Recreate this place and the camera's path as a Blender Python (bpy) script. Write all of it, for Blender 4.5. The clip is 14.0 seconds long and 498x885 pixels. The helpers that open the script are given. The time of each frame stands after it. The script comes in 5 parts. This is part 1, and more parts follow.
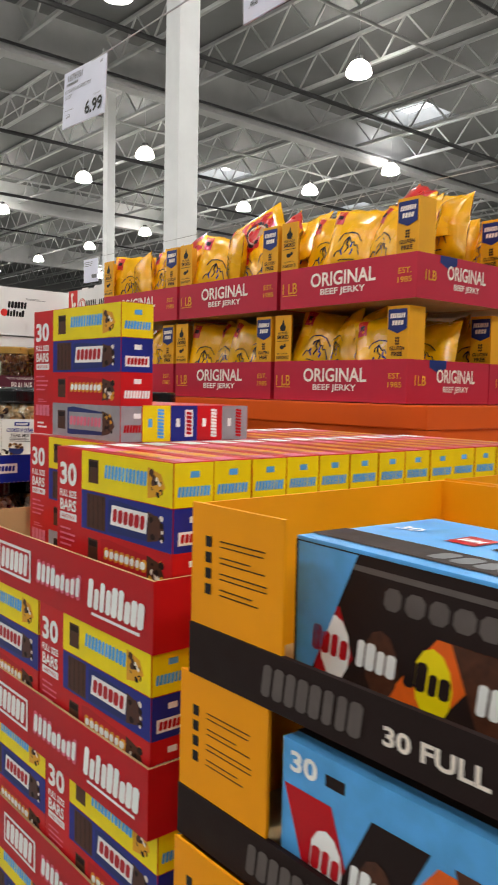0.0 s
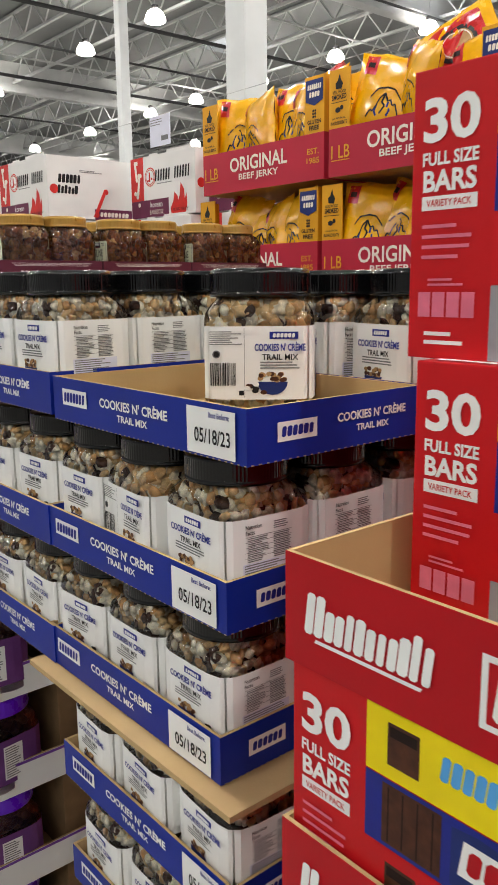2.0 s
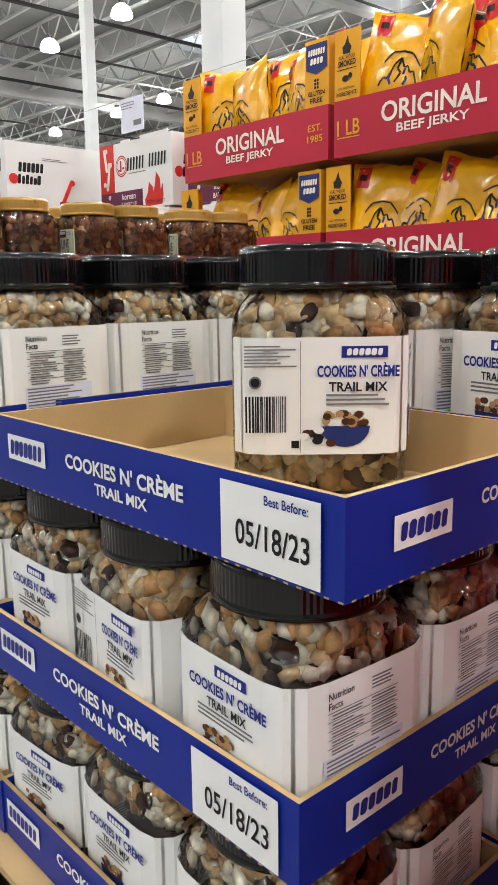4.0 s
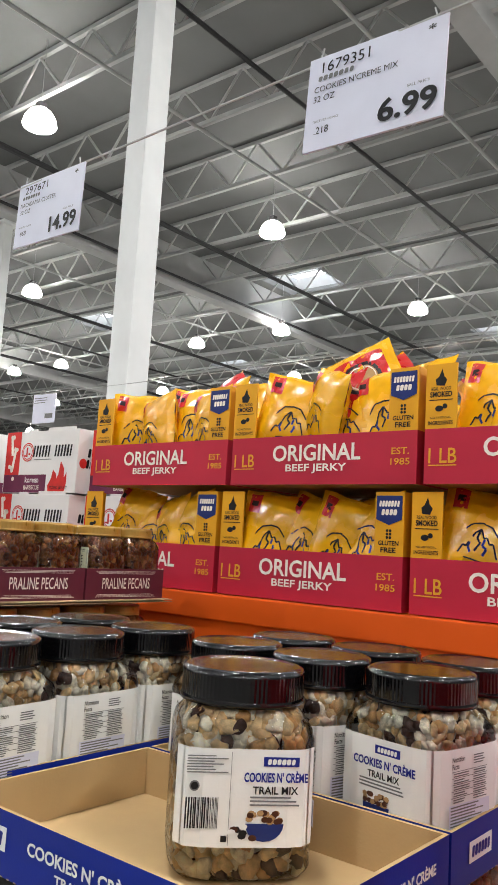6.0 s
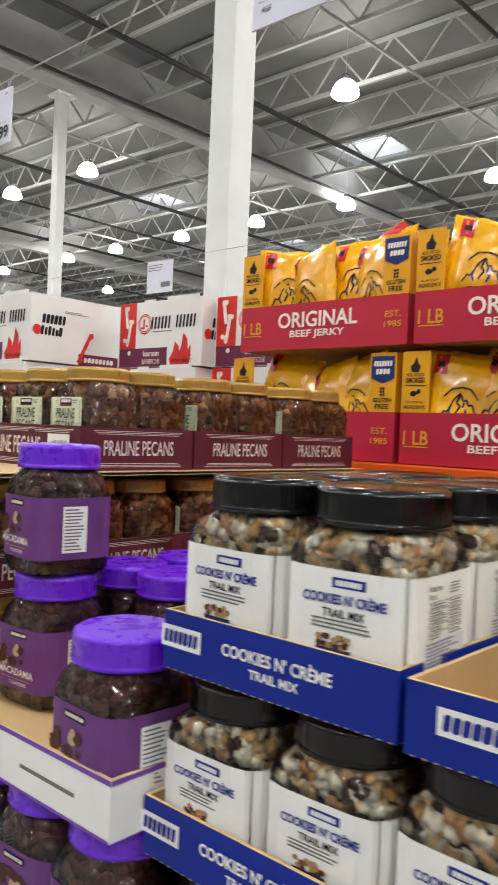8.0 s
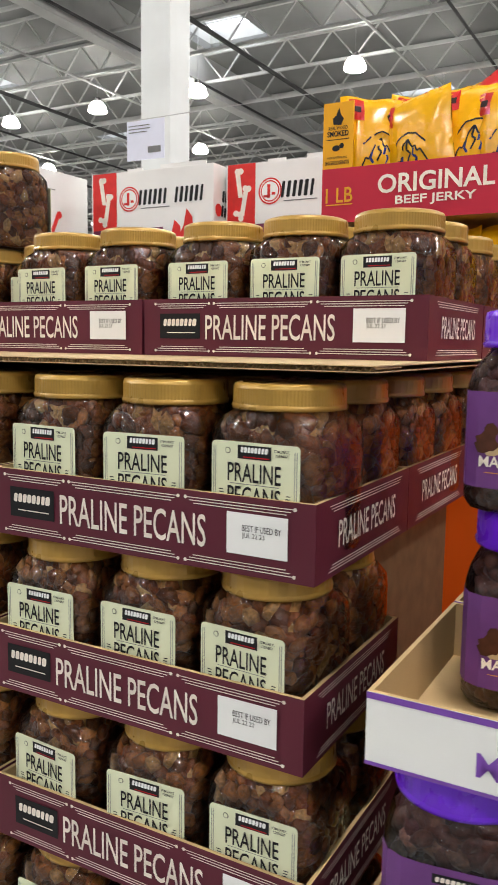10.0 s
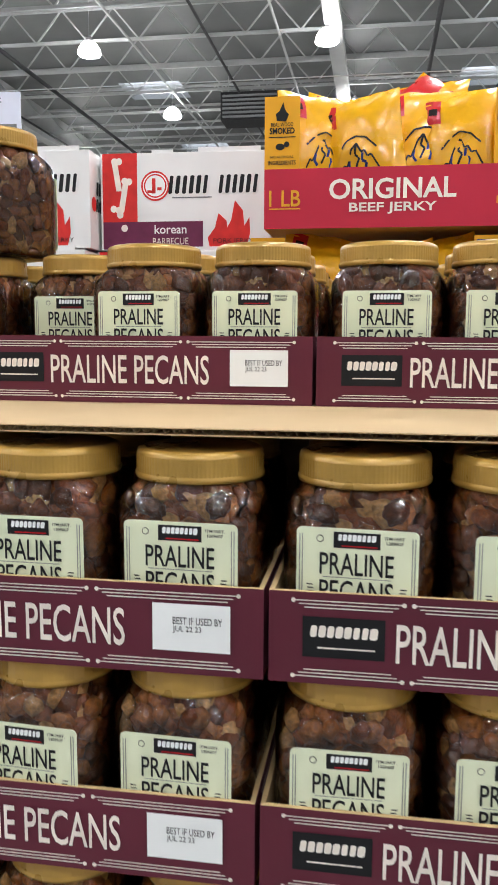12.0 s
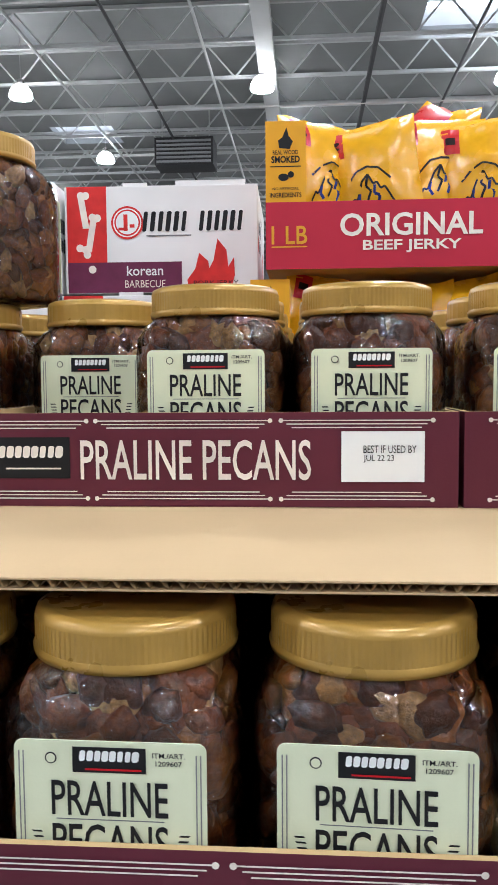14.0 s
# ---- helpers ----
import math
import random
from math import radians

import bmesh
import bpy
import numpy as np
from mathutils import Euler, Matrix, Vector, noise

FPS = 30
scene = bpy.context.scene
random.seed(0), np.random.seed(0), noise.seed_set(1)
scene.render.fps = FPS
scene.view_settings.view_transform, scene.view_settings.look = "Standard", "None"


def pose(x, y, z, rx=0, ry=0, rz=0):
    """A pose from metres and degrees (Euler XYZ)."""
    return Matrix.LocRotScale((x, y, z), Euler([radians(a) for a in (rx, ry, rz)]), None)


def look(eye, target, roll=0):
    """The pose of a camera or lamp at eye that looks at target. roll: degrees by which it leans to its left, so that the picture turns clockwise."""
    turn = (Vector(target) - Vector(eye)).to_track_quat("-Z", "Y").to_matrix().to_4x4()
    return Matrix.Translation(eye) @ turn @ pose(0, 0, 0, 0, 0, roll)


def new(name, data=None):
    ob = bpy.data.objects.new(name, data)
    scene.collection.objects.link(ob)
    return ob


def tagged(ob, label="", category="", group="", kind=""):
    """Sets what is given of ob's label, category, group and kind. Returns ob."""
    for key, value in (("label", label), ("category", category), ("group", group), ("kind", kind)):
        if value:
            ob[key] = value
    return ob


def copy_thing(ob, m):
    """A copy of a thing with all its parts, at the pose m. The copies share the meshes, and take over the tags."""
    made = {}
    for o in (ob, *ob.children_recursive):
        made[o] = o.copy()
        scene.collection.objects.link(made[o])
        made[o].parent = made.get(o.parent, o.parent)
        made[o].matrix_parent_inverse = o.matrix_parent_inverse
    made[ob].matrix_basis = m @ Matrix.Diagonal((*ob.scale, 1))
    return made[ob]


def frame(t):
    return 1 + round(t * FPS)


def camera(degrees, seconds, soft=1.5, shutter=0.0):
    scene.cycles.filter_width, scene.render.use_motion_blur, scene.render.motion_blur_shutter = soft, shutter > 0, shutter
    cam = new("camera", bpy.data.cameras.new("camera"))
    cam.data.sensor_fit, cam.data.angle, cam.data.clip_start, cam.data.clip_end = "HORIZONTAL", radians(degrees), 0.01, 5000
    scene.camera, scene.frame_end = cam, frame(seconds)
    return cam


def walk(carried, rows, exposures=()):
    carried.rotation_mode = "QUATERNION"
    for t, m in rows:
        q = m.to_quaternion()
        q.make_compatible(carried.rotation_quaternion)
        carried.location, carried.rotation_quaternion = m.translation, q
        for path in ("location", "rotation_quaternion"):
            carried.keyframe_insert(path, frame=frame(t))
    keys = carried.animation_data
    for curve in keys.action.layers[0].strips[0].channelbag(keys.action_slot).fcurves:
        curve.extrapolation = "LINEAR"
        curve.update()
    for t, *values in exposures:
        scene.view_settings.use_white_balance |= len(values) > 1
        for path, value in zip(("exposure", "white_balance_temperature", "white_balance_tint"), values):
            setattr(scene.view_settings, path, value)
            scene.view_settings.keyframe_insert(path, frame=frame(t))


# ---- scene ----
cam = camera(34.7, 14.0, shutter=0.2)
PATH = [
    (0, (0.157, 0.847, 1.517), (1.442, 2.374, 1.385), 1.2),
    (0.5, (0.169, 1.095, 1.499), (1.39, 2.663, 1.274), 1.5),
    (1, (0.2, 1.342, 1.495), (1.386, 2.926, 1.208), 0.9),
    (1.5, (0.244, 1.572, 1.492), (1.45, 3.133, 1.16), -0.2),
    (2, (0.265, 1.752, 1.491), (1.525, 3.256, 1.103), -0.6),
    (2.2, (0.284, 1.81, 1.481), (1.558, 3.296, 1.069), -0.6),
    (4.3, (0.438, 2.049, 1.48), (1.772, 3.495, 1.123), -0.5),
    (4.5, (0.42, 2.037, 1.5), (1.768, 3.486, 1.21), -0.3),
    (5, (0.371, 2.001, 1.552), (1.8, 3.399, 1.501), 1.0),
    (5.5, (0.316, 1.977, 1.595), (1.821, 3.287, 1.736), 2.5),
    (6, (0.272, 1.974, 1.618), (1.809, 3.227, 1.875), 3.3),
    (6.5, (0.253, 1.983, 1.612), (1.806, 3.213, 1.886), 3.3),
    (7, (0.227, 2.021, 1.59), (1.789, 3.255, 1.787), 3.1),
    (7.5, (0.204, 2.128, 1.563), (1.757, 3.387, 1.633), 3.3),
    (8, (0.219, 2.363, 1.551), (1.703, 3.704, 1.522), 2.4),
    (8.5, (0.222, 2.571, 1.538), (1.65, 3.97, 1.461), 1.9),
    (8.7, (0.215, 2.65, 1.53), (1.645, 4.045, 1.436), 1.9),
    (10.8, (0.1, 3.398, 1.488), (1.976, 4.018, 1.178), 1.0),
    (11, (0.104, 3.457, 1.49), (1.997, 4.02, 1.178), 1.1),
    (11.5, (0.112, 3.613, 1.525), (2.045, 4.035, 1.227), 0.6),
    (12, (0.154, 3.704, 1.547), (2.112, 4.015, 1.284), 0.3),
    (12.5, (0.244, 3.799, 1.567), (2.218, 4.039, 1.348), -0.1),
    (13, (0.331, 3.832, 1.569), (2.314, 4.022, 1.388), -0.1),
    (13.5, (0.371, 3.85, 1.568), (2.358, 4.007, 1.405), -0.2),
    (14, (0.38, 3.878, 1.572), (2.369, 4.022, 1.413), -0.4),
]
EXPOSURES = [(0.0, -0.32, 6600, 10), (2.0, -0.20, 6600, 10), (4.5, 0.02, 6350, 10), (5.5, 0.0, 6350, 10), (6.5, -0.16, 6400, 10), (8.5, -0.06, 6500, 10), (11.0, 0.06, 6500, 10), (12.5, 0.12, 5800, 10), (14.0, 0.08, 5700, 10)]
walk(cam, [(t, look(eye, target, roll)) for t, eye, target, roll in PATH], EXPOSURES)

# ---- world and light ----
world = bpy.data.worlds.new("world")
scene.world = world
world.use_nodes = True
wn = world.node_tree
sky = wn.nodes.new("ShaderNodeTexSky")
sky.sky_type, sky.sun_disc = "NISHITA", False
sky.sun_elevation, sky.sun_rotation = radians(50), radians(200)
wn.links.new(sky.outputs[0], wn.nodes["Background"].inputs[0])
wn.nodes["Background"].inputs[1].default_value = 0.1
scene.view_settings.exposure = 0.0
LAMP_WATTS, SKYLIGHT = 72.0, 3.2
LAMP_Z, DECK_Z = 5.5, 6.41
# Rows of lamps run along y, with the odd lamp left out of a row.
LAMPS = [(x, y) for x in (-6.6, -3.0, 0.7) for y in (-5.0, -1.0, 3.0, 8.1, 12.9, 17.0, 21.2)]
LAMPS += [(4.5, y) for y in (-5.0, -1.0, 3.0, 8.25, 12.9, 17.0, 21.2, 25.2)]
LAMPS += [(7.8, y) for y in (-1.4, 2.6, 7.93, 12.9, 15.1, 19.0, 21.1, 25.2)]
LAMPS += [(11.6, y) for y in (-2.0, 1.2, 4.48, 7.85, 10.6, 12.7, 14.8, 17.0, 18.85, 21.8, 25.15, 28.6)]
LAMPS += [(14.95, y) for y in (0.8, 4.2, 7.5, 12.7, 17.0, 21.6, 27.0)]
LAMPS += [(x, y) for x in (18.7, 22.4, 26.2) for y in (-2.0, 4.4, 10.6, 16.8, 21.8, 28.0)]
SKYLIGHTS = [(x, y) for x in (11.68, 16.35, 21.1) for y in (-4.4, 1.7, 8.2 if x > 12 else 10.15, 15.65, 22.0)]
SKYLIGHTS += [(x, y) for x in (-5.0, 2.2) for y in (-3.0, 5.0, 12.2, 19.5)] + [(6.9, 19.4), (6.9, 26.0)]


# ---- materials ----
def lin(h):
    c = [int(h[i:i + 2], 16) / 255 for i in (0, 2, 4)]
    return (*[v / 12.92 if v <= 0.04045 else ((v + 0.055) / 1.055) ** 2.4 for v in c], 1)


def shader(name):
    m = bpy.data.materials.new(name)
    m.use_nodes = True
    return m, m.node_tree, m.node_tree.nodes["Principled BSDF"]


def paint(name, colour, rough=0.5, metal=0.0, vary=0.12, scale=30.0, bump=0.05, fine=400.0, coat=0.0, spread=0.0):
    """A surface with broad stains, fine grain and relief, and a little change from object to object."""
    m, nt, p = shader(name)
    c = lin(colour)
    tc = nt.nodes.new("ShaderNodeTexCoord")
    n1 = nt.nodes.new("ShaderNodeTexNoise")
    n1.inputs["Scale"].default_value, n1.inputs["Detail"].default_value = scale, 4
    n2 = nt.nodes.new("ShaderNodeTexNoise")
    n2.inputs["Scale"].default_value, n2.inputs["Detail"].default_value = fine, 2
    for n in (n1, n2):
        nt.links.new(tc.outputs["Object"], n.inputs["Vector"])
    ramp = nt.nodes.new("ShaderNodeMapRange")
    ramp.inputs["From Min"].default_value, ramp.inputs["From Max"].default_value = 0.3, 0.7
    ramp.inputs["To Min"].default_value, ramp.inputs["To Max"].default_value = 1 - vary, 1 + vary
    nt.links.new(n1.outputs["Fac"], ramp.inputs["Value"])
    oi = nt.nodes.new("ShaderNodeObjectInfo")
    rr = nt.nodes.new("ShaderNodeMapRange")
    rr.inputs["To Min"].default_value, rr.inputs["To Max"].default_value = 1 - spread, 1 + spread
    nt.links.new(oi.outputs["Random"], rr.inputs["Value"])
    mul = nt.nodes.new("ShaderNodeMath")
    mul.operation = "MULTIPLY"
    nt.links.new(ramp.outputs[0], mul.inputs[0])
    nt.links.new(rr.outputs[0], mul.inputs[1])
    vm = nt.nodes.new("ShaderNodeVectorMath")
    vm.operation = "SCALE"
    vm.inputs[0].default_value = c[:3]
    nt.links.new(mul.outputs[0], vm.inputs["Scale"])
    nt.links.new(vm.outputs[0], p.inputs["Base Color"])
    ro = nt.nodes.new("ShaderNodeMapRange")
    ro.inputs["To Min"].default_value, ro.inputs["To Max"].default_value = max(0.02, rough - 0.1), min(1, rough + 0.1)
    nt.links.new(n1.outputs["Fac"], ro.inputs["Value"])
    nt.links.new(ro.outputs[0], p.inputs["Roughness"])
    p.inputs["Metallic"].default_value = metal
    p.inputs["Specular IOR Level"].default_value = 0.5 if coat else 0.28
    p.inputs["Coat Weight"].default_value = coat
    p.inputs["Coat Roughness"].default_value = 0.15
    if bump:
        b = nt.nodes.new("ShaderNodeBump")
        b.inputs["Strength"].default_value, b.inputs["Distance"].default_value = bump, 0.002
        nt.links.new(n2.outputs["Fac"], b.inputs["Height"])
        nt.links.new(b.outputs[0], p.inputs["Normal"])
    return m


def pieces(name, stops, rough=0.45, fine=250.0, bump=0.5, coat=0.0):
    """Colours picked piece by piece out of a mixture."""
    m, nt, p = shader(name)
    g = nt.nodes.new("ShaderNodeNewGeometry")
    r = nt.nodes.new("ShaderNodeValToRGB")
    r.color_ramp.interpolation = "CONSTANT"
    while len(r.color_ramp.elements) < len(stops):
        r.color_ramp.elements.new(0.5)
    for e, (at, col) in zip(r.color_ramp.elements, stops):
        e.position, e.color = at, lin(col)
    nt.links.new(g.outputs["Random Per Island"], r.inputs[0])
    tc = nt.nodes.new("ShaderNodeTexCoord")
    n = nt.nodes.new("ShaderNodeTexNoise")
    n.inputs["Scale"].default_value, n.inputs["Detail"].default_value = fine, 4
    nt.links.new(tc.outputs["Object"], n.inputs["Vector"])
    mr = nt.nodes.new("ShaderNodeMapRange")
    mr.inputs["From Min"].default_value, mr.inputs["From Max"].default_value = 0.3, 0.7
    mr.inputs["To Min"].default_value, mr.inputs["To Max"].default_value = 0.62, 1.4
    nt.links.new(n.outputs["Fac"], mr.inputs["Value"])
    vm = nt.nodes.new("ShaderNodeVectorMath")
    vm.operation = "SCALE"
    nt.links.new(r.outputs[0], vm.inputs[0])
    nt.links.new(mr.outputs[0], vm.inputs["Scale"])
    nt.links.new(vm.outputs[0], p.inputs["Base Color"])
    p.inputs["Roughness"].default_value = rough
    p.inputs["Coat Weight"].default_value = coat
    b = nt.nodes.new("ShaderNodeBump")
    b.inputs["Strength"].default_value, b.inputs["Distance"].default_value = bump, 0.002
    nt.links.new(n.outputs["Fac"], b.inputs["Height"])
    nt.links.new(b.outputs[0], p.inputs["Normal"])
    return m


def glow(name, colour, strength):
    m, nt, p = shader(name)
    p.inputs["Base Color"].default_value = lin(colour)
    p.inputs["Emission Color"].default_value = lin(colour)
    p.inputs["Emission Strength"].default_value = strength
    return m


def clear(name, tint):
    """Thin clear plastic, wavy, with a gloss that grows towards the rim."""
    m = bpy.data.materials.new(name)
    m.use_nodes = True
    nt = m.node_tree
    nt.nodes.remove(nt.nodes["Principled BSDF"])
    tr, gl, mix = nt.nodes.new("ShaderNodeBsdfTransparent"), nt.nodes.new("ShaderNodeBsdfGlossy"), nt.nodes.new("ShaderNodeMixShader")
    tr.inputs[0].default_value = lin(tint)
    gl.inputs["Roughness"].default_value = 0.05
    fr = nt.nodes.new("ShaderNodeFresnel")
    fr.inputs["IOR"].default_value = 1.8
    tc, n, b = nt.nodes.new("ShaderNodeTexCoord"), nt.nodes.new("ShaderNodeTexNoise"), nt.nodes.new("ShaderNodeBump")
    n.inputs["Scale"].default_value, n.inputs["Detail"].default_value = 55, 3
    b.inputs["Strength"].default_value, b.inputs["Distance"].default_value = 0.8, 0.004
    mp = nt.nodes.new("ShaderNodeMapping")
    mp.inputs["Scale"].default_value = (1, 1, 2.6)
    nt.links.new(tc.outputs["Object"], mp.inputs["Vector"])
    nt.links.new(mp.outputs[0], n.inputs["Vector"])
    nt.links.new(n.outputs["Fac"], b.inputs["Height"])
    nt.links.new(b.outputs[0], gl.inputs["Normal"])
    nt.links.new(b.outputs[0], fr.inputs["Normal"])
    nt.links.new(fr.outputs[0], mix.inputs[0])
    nt.links.new(tr.outputs[0], mix.inputs[1])
    nt.links.new(gl.outputs[0], mix.inputs[2])
    nt.links.new(mix.outputs[0], nt.nodes["Material Output"].inputs["Surface"])
    return m


M = dict(
    concrete=paint("concrete", "8c8a86", 0.45, vary=0.15, scale=1.5, fine=60, bump=0.1),
    wall=paint("wall_paint", "8b8d8e", 0.8, vary=0.1, scale=0.6, fine=30),
    deck=paint("roof_deck", "767878", 0.55, vary=0.18, scale=0.8, fine=8, bump=0.4),
    steel=paint("painted_steel", "b2b4b4", 0.55, vary=0.08, scale=3),
    dark_pipe=paint("dark_pipe", "2e2e30", 0.5),
    column=paint("column_paint", "dcdfdf", 0.5, vary=0.06, scale=4, fine=120),
    lamp=glow("lamp_glow", "fffaf2", 50.0), skylight=glow("skylight_glow", "f4f8ff", SKYLIGHT),
    wood=paint("pallet_wood", "b08d62", 0.8, vary=0.3, scale=12, fine=90, bump=0.3, spread=0.15),
    kraft=paint("kraft_board", "bca073", 0.8, vary=0.06, scale=14, fine=300, bump=0.08, spread=0.04),
    kraft_light=paint("pale_board", "c0a57e", 0.75, vary=0.05, scale=9, fine=300, bump=0.06),
    blue=paint("blue_print", "0f2a92", 0.42, vary=0.08, scale=10, spread=0.06),
    maroon=paint("maroon_print", "5e2534", 0.42, vary=0.08, scale=10, spread=0.06),
    white=paint("white_print", "f1f2f0", 0.5, vary=0.03, scale=10),
    sign=paint("sign_card", "dde0f0", 0.35, vary=0.02),
    ink=paint("black_ink", "17171a", 0.5), grey_ink=paint("grey_ink", "77787a", 0.6),
    cream=paint("cream_ink", "f0e6da", 0.5), pale=paint("pale_green_label", "e2e6c6", 0.5, vary=0.03),
    black=paint("black_plastic", "08080a", 0.16, vary=0.1, scale=60, bump=0.02, coat=0.15),
    gold=paint("gold_plastic", "b08a3e", 0.3, metal=0.25, vary=0.1, scale=40, coat=0.3, spread=0.05),
    purple_lid=paint("purple_plastic", "6a1fd6", 0.28, vary=0.06, scale=40, coat=0.3),
    purple=paint("purple_label", "6c3f7e", 0.4), lilac=paint("lilac_edge", "7d4fae", 0.5),
    red=paint("red_print", "b80d1b", 0.4, vary=0.06, scale=9, spread=0.05),
    red_box=paint("red_carton", "c9161e", 0.38, vary=0.06, scale=9, spread=0.04),
    yellow=paint("yellow_print", "f2dc12", 0.38, vary=0.04), royal=paint("royal_print", "1f2a86", 0.38),
    silver=paint("silver_print", "9c9ca2", 0.35, metal=0.1), choc=paint("chocolate_print", "4b2a1c", 0.4, vary=0.3, scale=90),
    # The block brown stands in for shade deep in the jar stacks.
    sky=paint("light_blue_print", "57a7e6", 0.38), brown=paint("dark_brown_print", "1e0e0c", 0.62), shade_block=paint("brown_stack_shade", "7d6347", 0.85, vary=0.15), dim_ink=paint("dim_grey_ink", "5e5653", 0.6),
    amber=paint("amber_board", "f7a106", 0.5, vary=0.05, scale=9), orange_print=paint("orange_print", "e8641c", 0.4),
    pink=paint("pink_print", "e0748c", 0.4),
    crimson=paint("crimson_board", "b6253c", 0.5, vary=0.06, scale=8, spread=0.05),
    flap=paint("yellow_flap_board", "e5a51c", 0.5, vary=0.06, scale=10), navy=paint("navy_print", "1f2f6d", 0.45),
    gold_ink=paint("gold_ink", "e0a02c", 0.45),
    orange=paint("orange_board", "e05a10", 0.5, vary=0.06, scale=4),
    bag=paint("yellow_bag_film", "efb108", 0.26, vary=0.12, scale=16, fine=45, bump=0.6, coat=0.5, spread=0.05),
    bag_red=paint("red_bag_film", "c8201f", 0.28, vary=0.1, scale=16, coat=0.5),
    flame=paint("flame_red", "d2302c", 0.5), plum=paint("plum_print", "6b2a4a", 0.5),
    carton=paint("white_carton", "e9e8e6", 0.5, vary=0.05, scale=5, spread=0.04),
    clear=clear("clear_plastic", "fdfdfc"), smoke=clear("violet_clear_plastic", "dcd0de"),
    trail=pieces("trail_mix_pieces", [(0, "e0bd88"), (0.24, "f4ecd6"), (0.46, "cfa067"), (0.56, "f6f0de"), (0.74, "46291f"), (0.82, "e8cb99")], 0.3, 110, 0.3),
    pecan=pieces("glazed_pecan_pieces", [(0, "86481f"), (0.35, "a2642f"), (0.62, "643515"), (0.86, "c2935a")], 0.3, 260, 1.0, 0.5),
    cluster=pieces("chocolate_cluster_pieces", [(0, "6b4536"), (0.5, "805a45"), (0.85, "a07a5c")], 0.35),
    # Dark browns for the filling cores: shade between the pieces, put into colour.
    shadow_core=paint("gap_shade_brown", "4a2c1d", 0.8), shadow_trail=paint("gap_shade_mix", "4e3624", 0.8),
)


# ---- mesh helpers ----
def part(name, bm, material, parent=None, label="", smooth=False):
    me = bpy.data.meshes.new(name)
    bm.to_mesh(me)
    bm.free()
    for m in (material if isinstance(material, (list, tuple)) else [material]):
        me.materials.append(m)
    if smooth:
        me.polygons.foreach_set("use_smooth", [True] * len(me.polygons))
    ob = new(name, me)
    if parent:
        ob.parent = parent
    if label:
        tagged(ob, label)
    return ob


def add_box(bm, x0, x1, y0, y1, z0, z1, mi=0):
    v = [bm.verts.new((x, y, z)) for x in (x0, x1) for y in (y0, y1) for z in (z0, z1)]
    fs = [bm.faces.new([v[i] for i in q]) for q in ((0, 1, 3, 2), (4, 6, 7, 5), (0, 4, 5, 1), (2, 3, 7, 6), (0, 2, 6, 4), (1, 5, 7, 3))]
    for f in fs:
        f.material_index = mi
    return fs


def slab(x0, x1, y0, y1, z0, z1, bevel=0.0):
    bm = bmesh.new()
    add_box(bm, x0, x1, y0, y1, z0, z1)
    if bevel:
        bmesh.ops.bevel(bm, geom=bm.edges[:], offset=bevel, segments=2, profile=0.7, affect="EDGES")
    return bm


def round_card(x0, x1, y0, y1, z0, z1, r):
    """An upright card with rounded corners, facing along x."""
    bm = bmesh.new()
    rim = []
    for cy, cz, a0 in ((y1 - r, z1 - r, 0), (y0 + r, z1 - r, 90), (y0 + r, z0 + r, 180), (y1 - r, z0 + r, 270)):
        rim += [(cy + r * math.cos(radians(a0 + 22.5 * k)), cz + r * math.sin(radians(a0 + 22.5 * k))) for k in range(5)]
    a, b = [[bm.verts.new((x, y, z)) for y, z in rim] for x in (x0, x1)]
    bm.faces.new(a[::-1])
    bm.faces.new(b)
    for i in range(len(rim)):
        j = (i + 1) % len(rim)
        bm.faces.new((a[i], a[j], b[j], b[i]))
    bmesh.ops.recalc_face_normals(bm, faces=bm.faces)
    return bm


def beam(bm, a, b, w):
    a, b = Vector(a), Vector(b)
    d = (b - a).normalized()
    s = d.cross(Vector((0, 0, 1)))
    s = (s if s.length > 0.01 else Vector((1, 0, 0))).normalized() * w / 2
    u = d.cross(s).normalized() * w / 2
    ring = [[bm.verts.new(p + i * s + j * u) for i, j in ((1, 1), (-1, 1), (-1, -1), (1, -1))] for p in (a, b)]
    for k in range(4):
        bm.faces.new((ring[0][k], ring[0][(k + 1) % 4], ring[1][(k + 1) % 4], ring[1][k]))
    bm.faces.new(ring[0][::-1])
    bm.faces.new(ring[1])


# Faces that prints lie on: right, up and outward in the thing's own axes.
FRONT = Matrix(((0, 0, -1, 0), (-1, 0, 0, 0), (0, 1, 0, 0), (0, 0, 0, 1)))
SIDE = Matrix(((1, 0, 0, 0), (0, 0, -1, 0), (0, 1, 0, 0), (0, 0, 0, 1)))
TOP = Matrix(((0, 1, 0, 0), (-1, 0, 0, 0), (0, 0, 1, 0), (0, 0, 0, 1)))
TYPE = {}


